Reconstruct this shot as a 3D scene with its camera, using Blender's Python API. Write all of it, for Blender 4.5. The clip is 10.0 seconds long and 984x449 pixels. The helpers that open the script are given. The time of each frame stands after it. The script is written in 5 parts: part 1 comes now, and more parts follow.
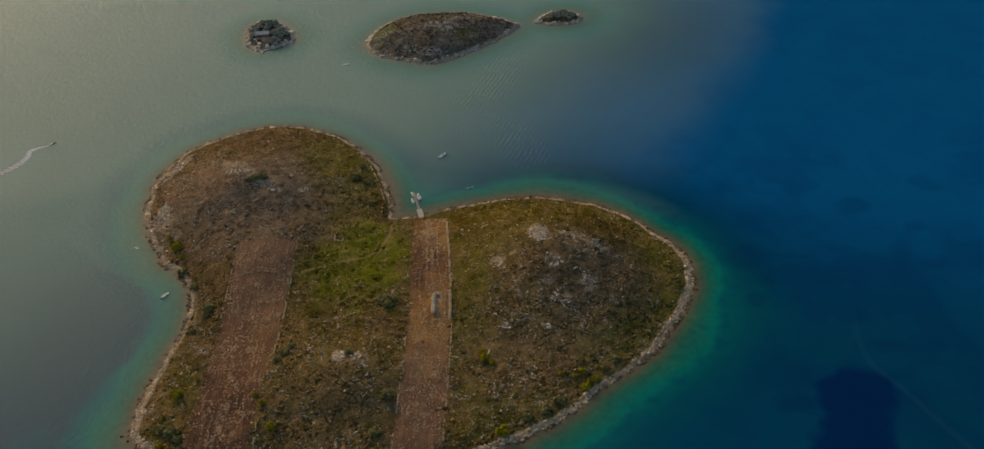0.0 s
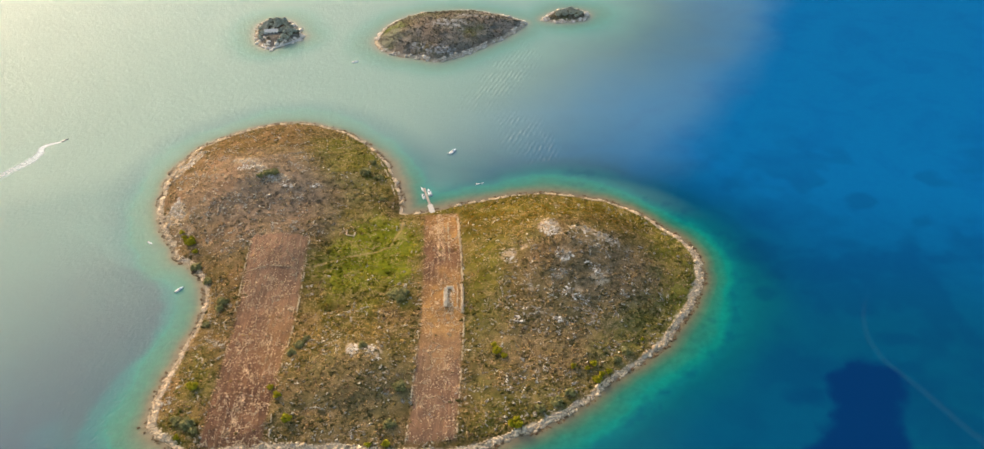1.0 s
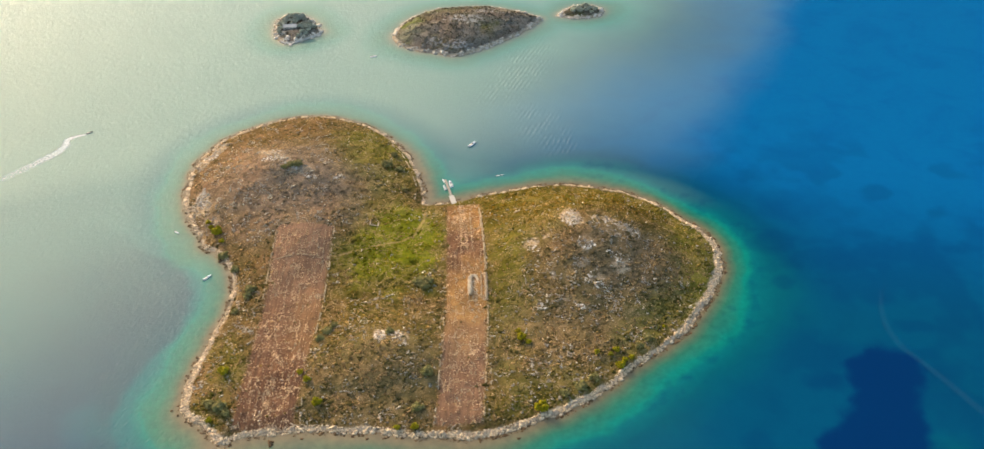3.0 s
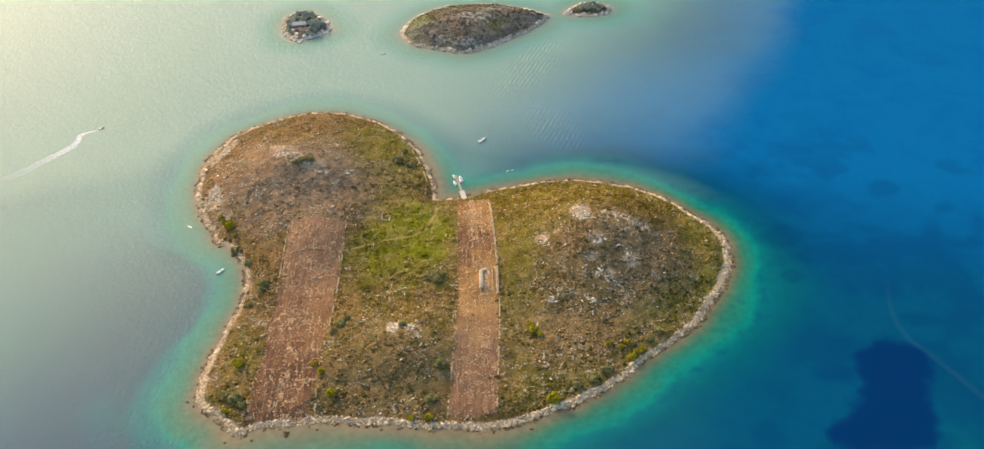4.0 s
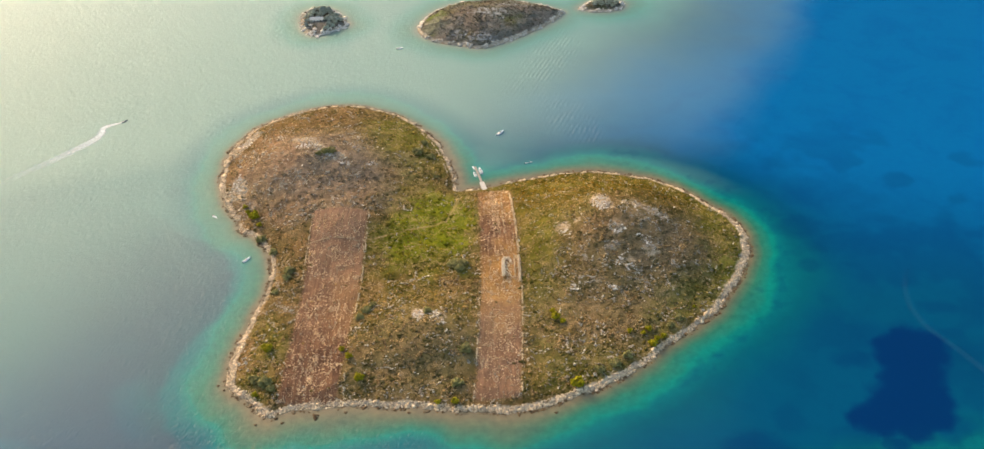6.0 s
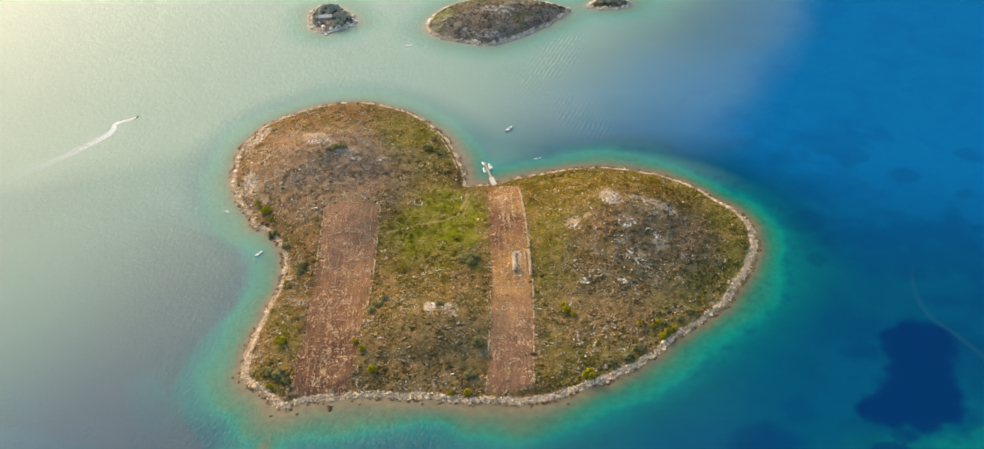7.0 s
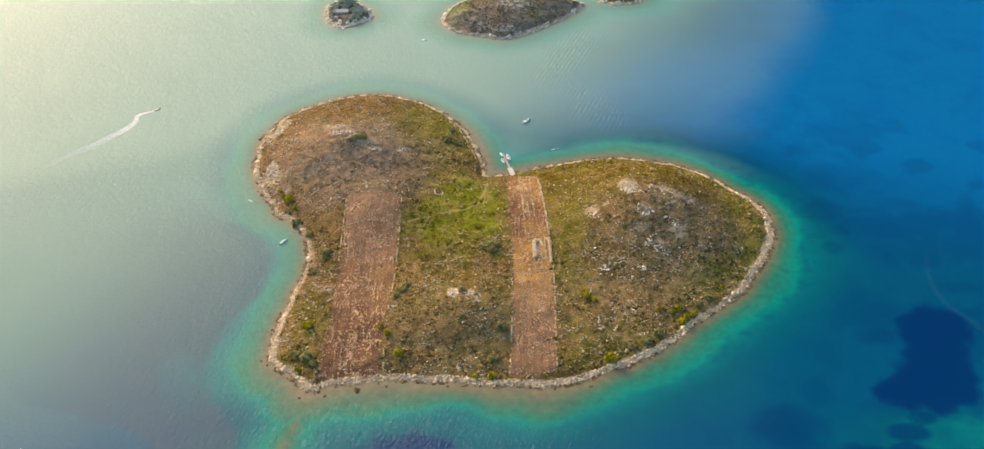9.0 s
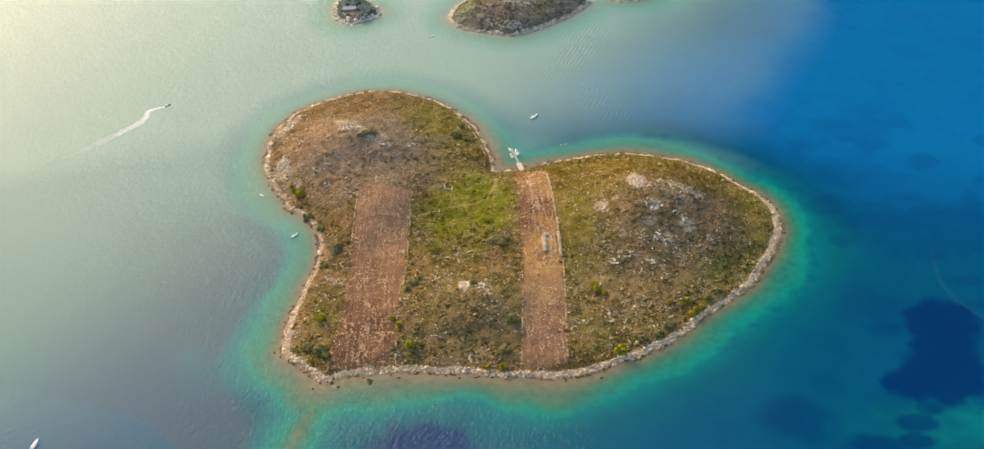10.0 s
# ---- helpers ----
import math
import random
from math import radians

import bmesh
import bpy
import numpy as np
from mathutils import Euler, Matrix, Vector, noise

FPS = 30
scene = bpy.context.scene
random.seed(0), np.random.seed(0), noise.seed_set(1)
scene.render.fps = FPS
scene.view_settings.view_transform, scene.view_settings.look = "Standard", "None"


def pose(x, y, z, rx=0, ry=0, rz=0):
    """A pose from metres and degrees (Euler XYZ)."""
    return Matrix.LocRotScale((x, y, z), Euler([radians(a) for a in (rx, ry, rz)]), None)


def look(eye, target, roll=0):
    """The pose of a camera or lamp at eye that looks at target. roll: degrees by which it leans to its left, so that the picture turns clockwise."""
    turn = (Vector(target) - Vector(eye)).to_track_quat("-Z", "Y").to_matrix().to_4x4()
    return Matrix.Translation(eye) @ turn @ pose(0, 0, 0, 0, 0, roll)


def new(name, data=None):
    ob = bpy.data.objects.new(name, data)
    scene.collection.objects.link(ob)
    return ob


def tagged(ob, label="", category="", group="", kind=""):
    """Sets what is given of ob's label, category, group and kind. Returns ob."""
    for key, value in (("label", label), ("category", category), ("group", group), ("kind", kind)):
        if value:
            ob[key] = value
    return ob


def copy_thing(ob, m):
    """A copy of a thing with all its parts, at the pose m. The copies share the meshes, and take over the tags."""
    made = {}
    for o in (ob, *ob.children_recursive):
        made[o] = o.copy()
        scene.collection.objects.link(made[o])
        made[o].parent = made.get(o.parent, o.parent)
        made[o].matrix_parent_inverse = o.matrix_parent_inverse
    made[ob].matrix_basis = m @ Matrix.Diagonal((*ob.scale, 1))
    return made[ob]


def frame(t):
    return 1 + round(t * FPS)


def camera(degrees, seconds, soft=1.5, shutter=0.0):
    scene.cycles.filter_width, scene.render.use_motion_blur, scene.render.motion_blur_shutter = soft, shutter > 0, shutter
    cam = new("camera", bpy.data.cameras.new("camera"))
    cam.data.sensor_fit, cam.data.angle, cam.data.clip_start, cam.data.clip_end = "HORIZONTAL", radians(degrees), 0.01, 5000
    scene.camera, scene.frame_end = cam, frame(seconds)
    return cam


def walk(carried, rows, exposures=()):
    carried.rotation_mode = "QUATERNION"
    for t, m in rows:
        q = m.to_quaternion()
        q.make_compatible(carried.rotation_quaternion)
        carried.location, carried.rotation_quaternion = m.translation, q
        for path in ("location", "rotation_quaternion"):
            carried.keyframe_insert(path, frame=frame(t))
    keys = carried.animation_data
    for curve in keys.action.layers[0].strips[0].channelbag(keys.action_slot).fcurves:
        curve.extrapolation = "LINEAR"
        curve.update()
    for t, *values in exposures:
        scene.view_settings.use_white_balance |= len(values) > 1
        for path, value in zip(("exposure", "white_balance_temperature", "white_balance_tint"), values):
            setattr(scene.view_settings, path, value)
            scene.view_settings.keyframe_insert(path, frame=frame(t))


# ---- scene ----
cam = camera(55.0, 10.0, soft=1.5)
PATH = [
    (0, (47.65, 43.15, 488.88), (48.101, 123.573, 429.457), -1.789),
    (0.5, (43.13, 39.30, 489.23), (43.565, 119.738, 429.818), -1.778),
    (1, (38.64, 35.50, 489.40), (39.059, 115.945, 430.005), -1.785),
    (1.5, (34.30, 31.69, 489.64), (34.665, 112.151, 430.262), -1.777),
    (2, (29.97, 27.90, 489.88), (30.281, 108.383, 430.527), -1.774),
    (2.5, (25.59, 23.96, 490.17), (25.861, 104.451, 430.829), -1.777),
    (4, (12.75, 11.67, 490.57), (12.889, 92.198, 431.278), -1.763),
    (4.5, (8.44, 7.84, 490.76), (8.545, 88.370, 431.481), -1.767),
    (5, (4.23, 4.01, 490.87), (4.277, 84.545, 431.586), -1.755),
    (5.5, (0.00, 0.00, 491.00), (0.000, 80.553, 431.744), -1.755),
    (7, (-12.37, -12.33, 491.31), (-12.504, 68.275, 432.134), -1.759),
    (7.5, (-16.41, -16.53, 491.26), (-16.603, 64.087, 432.090), -1.769),
    (8, (-20.45, -20.56, 491.30), (-20.671, 60.069, 432.138), -1.779),
    (8.5, (-24.43, -24.67, 491.35), (-24.698, 55.964, 432.204), -1.778),
    (9, (-28.53, -28.80, 491.49), (-28.862, 51.824, 432.339), -1.768),
    (9.5, (-32.57, -33.07, 491.52), (-32.939, 47.566, 432.378), -1.760),
    (10, (-36.68, -37.15, 491.49), (-37.067, 43.484, 432.337), -1.759),
]
BASE_EXPOSURE, KELVIN, TINT_SHIFT = 1.30, 7050, 5
FADE = [(0.0, -1.75), (0.2, -1.25), (0.4, -0.85), (0.6, -0.48), (0.8, -0.2), (1.0, 0.0), (10.0, 0.0)]
walk(cam, [(t, look(eye, target, roll)) for t, eye, target, roll in PATH],
     [(t, BASE_EXPOSURE + stops, KELVIN, TINT_SHIFT) for t, stops in FADE])

# ---- light: a low sun ahead and to the left, in a clear hazy sky ----
SUN_AZIMUTH, SUN_HEIGHT = -37.0, 23.0  # degrees from +y, clockwise; degrees above the horizon
world = bpy.data.worlds.new("sky")
scene.world = world
world.use_nodes = True
wn = world.node_tree
sky = wn.nodes.new("ShaderNodeTexSky")
sky.sky_type = "NISHITA"
sky.sun_disc = False
sky.sun_elevation = radians(SUN_HEIGHT)
sky.sun_rotation = radians(SUN_AZIMUTH)
sky.air_density, sky.dust_density, sky.ozone_density = 1.0, 3.0, 2.5
wn.nodes["Background"].inputs["Strength"].default_value = 0.15
wn.links.new(sky.outputs["Color"], wn.nodes["Background"].inputs["Color"])
sun_data = bpy.data.lights.new("sun", "SUN")
sun_data.energy, sun_data.angle, sun_data.color = 1.55, radians(12.0), (1.0, 0.70, 0.41)
sun = new("sun", sun_data)
az, el = radians(SUN_AZIMUTH), radians(SUN_HEIGHT)
SUN_WAY = Vector((math.sin(az) * math.cos(el), math.cos(az) * math.cos(el), math.sin(el)))
sun.matrix_world = look(SUN_WAY * 900, (0, 0, 0))


# ---- arithmetic ----
rng = np.random.default_rng(7)


def lattice(ix, iy, seed):
    h = (ix.astype(np.int64) * 374761393 + iy.astype(np.int64) * 668265263 + seed * 1442695041) & 0x7FFFFFFF
    h = ((h ^ (h >> 13)) * 1274126177) & 0x7FFFFFFF
    return ((h ^ (h >> 16)) & 0xFFFF) / 65535.0


def vnoise(x, y, size, seed=0):
    """Smooth noise from 0 to 1 with cells of that size in metres."""
    u, v = np.asarray(x) / size + 1000.0, np.asarray(y) / size + 1000.0
    iu, iv = np.floor(u), np.floor(v)
    fu, fv = u - iu, v - iv
    fu, fv = fu * fu * (3 - 2 * fu), fv * fv * (3 - 2 * fv)
    a, b = lattice(iu, iv, seed), lattice(iu + 1, iv, seed)
    c, d = lattice(iu, iv + 1, seed), lattice(iu + 1, iv + 1, seed)
    return (a + (b - a) * fu) * (1 - fv) + (c + (d - c) * fu) * fv


def fbm(x, y, size, seed=0, octaves=3):
    total, amp, norm = 0.0, 1.0, 0.0
    for k in range(octaves):
        total = total + amp * vnoise(x, y, size / 2**k, seed + 17 * k)
        norm, amp = norm + amp, amp * 0.5
    return total / norm


def smooth(a, b, x):
    t = np.clip((x - a) / (b - a), 0, 1)
    return t * t * (3 - 2 * t)


def ring(points, step=3.0, ragged=1.2, seed=0):
    """A closed shoreline: a smooth curve through the plan's corners, evenly stepped and made a little ragged."""
    p = np.array(points, float)
    n, out = len(p), []
    for k in range(n):
        a, b, c, d = p[k - 1], p[k], p[(k + 1) % n], p[(k + 2) % n]
        for t in np.linspace(0, 1, max(2, int(np.hypot(*(c - b)) / step)), endpoint=False):
            out.append(0.5 * (2 * b + (c - a) * t + (2 * a - 5 * b + 4 * c - d) * t * t + (3 * b - a - 3 * c + d) * t**3))
    q = np.array(out)
    way = np.roll(q, -1, 0) - np.roll(q, 1, 0)
    side = np.stack([-way[:, 1], way[:, 0]], -1) / (np.hypot(way[:, 0], way[:, 1])[:, None] + 1e-9)
    wobble = (fbm(q[:, 0], q[:, 1], 11.0, seed + 3, 3) - 0.5) * 2 * ragged * 1.6
    return q + side * wobble[:, None]


def exact_inside(x, y, poly):
    """Metres from the shoreline, positive on land."""
    x, y = np.ravel(x), np.ravel(y)
    res = np.empty(len(x))
    a, b = poly, np.roll(poly, -1, 0)
    e = b - a
    ll = (e**2).sum(1) + 1e-12
    lo, hi = poly.min(0) - 1, poly.max(0) + 1
    for s in range(0, len(x), 6000):
        px, py = x[s : s + 6000, None], y[s : s + 6000, None]
        t = np.clip(((px - a[:, 0]) * e[:, 0] + (py - a[:, 1]) * e[:, 1]) / ll, 0, 1)
        d2 = (px - a[:, 0] - t * e[:, 0]) ** 2 + (py - a[:, 1] - t * e[:, 1]) ** 2
        cross = ((a[:, 1] > py) != (b[:, 1] > py)) & (px < e[:, 0] * (py - a[:, 1]) / (e[:, 1] + 1e-12) + a[:, 0])
        sign = np.where(cross.sum(1) % 2 == 1, 1.0, -1.0)
        res[s : s + 6000] = np.sqrt(d2.min(1)) * sign
    return res


FIELDS = {}


def inside_by(x, y, poly):
    """Metres from the shoreline, positive on land, read from a field that is worked out once for each island."""
    x, y = np.ravel(x).astype(float), np.ravel(y).astype(float)
    if id(poly) not in FIELDS:
        lo, hi = poly.min(0) - 110, poly.max(0) + 110
        xs, ys = np.arange(lo[0], hi[0] + 2, 2.0), np.arange(lo[1], hi[1] + 2, 2.0)
        gx, gy = np.meshgrid(xs, ys)
        FIELDS[id(poly)] = xs, ys, exact_inside(gx, gy, poly).reshape(gx.shape)
    xs, ys, d = FIELDS[id(poly)]
    cx, cy = np.clip(x, xs[0], xs[-1] - 1e-6), np.clip(y, ys[0], ys[-1] - 1e-6)
    u, v = (cx - xs[0]) / 2, (cy - ys[0]) / 2
    i, j = u.astype(int), v.astype(int)
    u, v = u - i, v - j
    near = (d[j, i] * (1 - u) + d[j, i + 1] * u) * (1 - v) + (d[j + 1, i] * (1 - u) + d[j + 1, i + 1] * u) * v
    return near - np.hypot(x - cx, y - cy)


def thread(x, y, size, seed, thick=0.03):
    """1 along winding lines, 0 between them."""
    return smooth(thick, thick * 0.4, abs(fbm(x, y, size, seed, 3) - 0.5))


def blob(x, y, cx, cy, rx, ry, turn=0.0, edge=0.35, ragged=0.9):
    """A soft oval patch, 1 inside and 0 outside, with an uneven edge."""
    c, s = math.cos(radians(turn)), math.sin(radians(turn))
    u, v = (x - cx) * c + (y - cy) * s, -(x - cx) * s + (y - cy) * c
    r = np.sqrt((u / rx) ** 2 + (v / ry) ** 2) + (fbm(x, y, 14.0, 5) - 0.5) * ragged
    return smooth(1 + edge, 1 - edge, r)


def along(x, y, points):
    """Metres from an open line of points."""
    best = np.full(np.shape(x), 1e9)
    for (ax, ay), (bx, by) in zip(points, points[1:]):
        ex, ey = bx - ax, by - ay
        t = np.clip(((x - ax) * ex + (y - ay) * ey) / (ex * ex + ey * ey), 0, 1)
        best = np.minimum(best, np.hypot(x - ax - t * ex, y - ay - t * ey))
    return best


def band(x, y, left, right, edge=1.5):
    """1 between two lines that run along y, each given by (y, x) pairs from near to far."""
    ly, lx = zip(*left)
    ry, rx = zip(*right)
    wob = (fbm(x, y, 7.0, 21) - 0.5) * 1.4
    l, r = np.interp(y, ly, lx) + wob, np.interp(y, ry, rx) + wob
    inside = smooth(-edge, edge, x - l) * smooth(-edge, edge, r - x)
    return inside * smooth(ly[0] - 2, ly[0] + 1.5, y + wob) * smooth(ly[-1] + 2, ly[-1] - 1.5, y + wob)


# ---- the plan: shorelines, in metres ----
LOBE_WEST = [(-247, 707), (-257, 736), (-262, 771), (-261, 800), (-253, 821), (-240, 845), (-222, 861), (-197, 876), (-172, 884),
             (-149, 884), (-126, 875), (-100, 860), (-80, 839), (-61, 810), (-50, 784), (-42, 756), (-38, 730), (-37, 719)]
LOBE_EAST = [(-29, 717), (-11, 721), (20, 731), (46, 738), (71, 743), (94, 742), (117, 736), (140, 728), (161, 715), (176, 700),
             (189, 684), (200, 670), (207, 656), (211, 637), (209, 619), (203, 601), (182, 564), (156, 532), (125, 508)]
FOOT = [(109, 493), (91, 479), (58, 461), (32, 451), (15, 447), (0, 444), (-13, 447), (-41, 449), (-71, 453), (-109, 456), (-144, 453),
        (-157, 452), (-163, 447), (-170, 452), (-182, 464), (-195, 474), (-200, 488), (-199, 512), (-191, 557), (-186, 595),
        (-189, 616), (-197, 636), (-209, 656), (-223, 665), (-233, 684)]
HEART = ring(LOBE_WEST + LOBE_EAST + FOOT, 3.0, 1.3, 1)
VILLA_ISLE = ring([(-233, 1088), (-238, 1118), (-232, 1138), (-220, 1143), (-206, 1142), (-192, 1128), (-181, 1107), (-175, 1095),
                   (-179, 1084), (-192, 1073), (-210, 1062), (-223, 1068)], 3.0, 0.8, 2)
SCRUB_ISLE = ring([(-88, 1068), (-86, 1088), (-75, 1115), (-60, 1132), (-40, 1146), (-14, 1151), (13, 1152), (39, 1147), (65, 1134),
                   (88, 1117), (94, 1110), (81, 1087), (60, 1063), (40, 1045), (20, 1030), (1, 1018), (-16, 1014), (-35, 1023),
                   (-57, 1030), (-75, 1045)], 3.0, 1.2, 3)
ROCK_ISLE = ring([(113, 1119), (121, 1130), (131, 1141), (146, 1147), (161, 1145), (171, 1131), (165, 1114), (149, 1108), (128, 1111)], 2.5, 1.2, 4)

FIELD_WEST = [(457, -159), (523, -158), (592, -158), (676, -161)], [(457, -118), (507, -115), (577, -112), (680, -113)]
FIELD_MID = [(455, -20), (555, -15), (640, -15), (712, -17)], [(455, 12), (554, 17), (640, 16), (712, 13)]
TRACK = [(-35, 706), (-36, 690), (-43, 667), (-56, 658), (-72, 654), (-92, 646), (-105, 639), (-113, 637)]
SHORE_TRACK = [(-197, 500), (-188, 560), (-182, 596), (-186, 620), (-196, 641), (-215, 664)]


def heart_height(x, y, d):
    land = 0.33 * np.clip(d, 0, 4) + 3.6 * (1 - np.exp(-np.clip(d - 4, 0, None) / 16))
    rise = smooth(0, 45, d)
    hills = 25 * np.exp(-((x - 97) / 66) ** 2 - ((y - 645) / 68) ** 2) + 20 * np.exp(-((x + 178) / 62) ** 2 - ((y - 758) / 60) ** 2)
    hills = hills + 8 * np.exp(-((x + 140) / 42) ** 2 - ((y - 665) / 45) ** 2) + 9 * np.exp(-((x + 65) / 45) ** 2 - ((y - 525) / 38) ** 2)
    rough = (fbm(x, y, 22, 31) - 0.5) * 3.0 + (fbm(x, y, 5.0, 37) - 0.5) * 1.0
    h = land + hills * rise + rough * smooth(2, 14, d)
    h = h + (fbm(x, y, 3.2, 41, 2) - 0.5) * 1.1 * smooth(-1, 2, d) * smooth(9, 4, d)
    return np.where(d > 0, h, np.maximum(d * 0.22, -2.5))


def isle_height(top, spread):
    def height(x, y, d):
        h = 0.4 * np.clip(d, 0, 3) + top * (1 - np.exp(-np.clip(d - 2, 0, None) / spread)) + (fbm(x, y, 9, 53) - 0.5) * 2 * smooth(2, 9, d)
        return np.where(d > 0, h, np.maximum(d * 0.22, -2.5))
    return height


# ---- materials ----
def material(name):
    m = bpy.data.materials.new(name)
    m.use_nodes = True
    return m, m.node_tree, m.node_tree.nodes["Principled BSDF"]


class Graph:
    """Short ways to add shader nodes to one material."""

    def __init__(self, tree):
        self.t = tree

    def node(self, kind, **values):
        n = self.t.nodes.new("ShaderNode" + kind)
        for key, value in values.items():
            n.inputs[key.replace("_", " ")].default_value = value
        return n

    def link(self, a, b):
        self.t.links.new(a, b)

    def where(self):
        return self.node("NewGeometry").outputs["Position"]

    def attr(self, name):
        n = self.node("Attribute")
        n.attribute_name = name
        return n.outputs["Fac"]

    def scaled(self, sx, sy, sz, turn=0.0):
        n = self.node("Mapping")
        n.vector_type = "TEXTURE"
        n.inputs["Scale"].default_value = (1 / sx, 1 / sy, 1 / sz)
        n.inputs["Rotation"].default_value = (0, 0, radians(turn))
        self.link(self.where(), n.inputs["Vector"])
        return n.outputs["Vector"]

    def noise(self, scale, detail=4.0, rough=0.6, vector=None, distort=0.0):
        n = self.node("TexNoise", Scale=scale, Detail=detail, Roughness=rough, Distortion=distort)
        self.link(vector or self.where(), n.inputs["Vector"])
        return n.outputs["Fac"]

    def ramp(self, fac, stops):
        n = self.node("ValToRGB")
        e = n.color_ramp.elements
        while len(e) < len(stops):
            e.new(0.5)
        for k, (at, col) in enumerate(stops):
            e[k].position = at
            e[k].color = (*col, 1) if len(col) == 3 else col
        self.link(fac, n.inputs["Fac"])
        return n.outputs["Color"]

    def window(self, fac, a, b, lo=0.0, hi=1.0):
        n = self.node("MapRange")
        n.interpolation_type = "SMOOTHSTEP"
        for key, v in (("From Min", a), ("From Max", b), ("To Min", lo), ("To Max", hi)):
            n.inputs[key].default_value = v
        self.link(fac, n.inputs["Value"])
        return n.outputs["Result"]

    def math(self, op, a, b=None):
        n = self.node("Math")
        n.operation = op
        for k, v in enumerate((a, b)):
            if v is None:
                continue
            if isinstance(v, (int, float)):
                n.inputs[k].default_value = v
            else:
                self.link(v, n.inputs[k])
        return n.outputs[0]

    def mix(self, fac, a, b, blend="MIX"):
        n = self.node("MixRGB")
        n.blend_type = blend
        for key, v in (("Fac", fac), ("Color1", a), ("Color2", b)):
            if isinstance(v, (int, float)):
                n.inputs[key].default_value = v
            elif isinstance(v, tuple):
                n.inputs[key].default_value = (*v, 1)
            else:
                self.link(v, n.inputs[key])
        return n.outputs["Color"]

    def warm(self, colour):
        """Iron-rich soil and sun-bleached plants: the base colour leans to ochre."""
        return self.mix(1.0, colour, (1.25, 0.96, 0.66), "MULTIPLY")

    def bump(self, height, strength, distance, after=None):
        n = self.node("Bump", Strength=strength, Distance=distance)
        self.link(height, n.inputs["Height"])
        if after:
            self.link(after, n.inputs["Normal"])
        return n.outputs["Normal"]


def plain(name, colour, roughness=0.6, metal=0.0, spread=0.25, scale=3.0, bump=0.15):
    """A surface of one colour with grain, stains and fine relief."""
    m, tree, b = material(name)
    g = Graph(tree)
    dark = tuple(c * (1 - spread) for c in colour)
    light = tuple(min(1, c * (1 + spread)) for c in colour)
    col = g.ramp(g.noise(scale, 5), [(0.3, dark), (0.7, light)])
    col = g.mix(0.5, col, g.ramp(g.noise(scale * 6, 3), [(0.3, dark), (0.7, light)]))
    g.link(col, b.inputs["Base Color"])
    b.inputs["Roughness"].default_value, b.inputs["Metallic"].default_value = roughness, metal
    if bump:
        g.link(g.bump(g.noise(scale * 5, 4), bump, 0.05), b.inputs["Normal"])
    return m


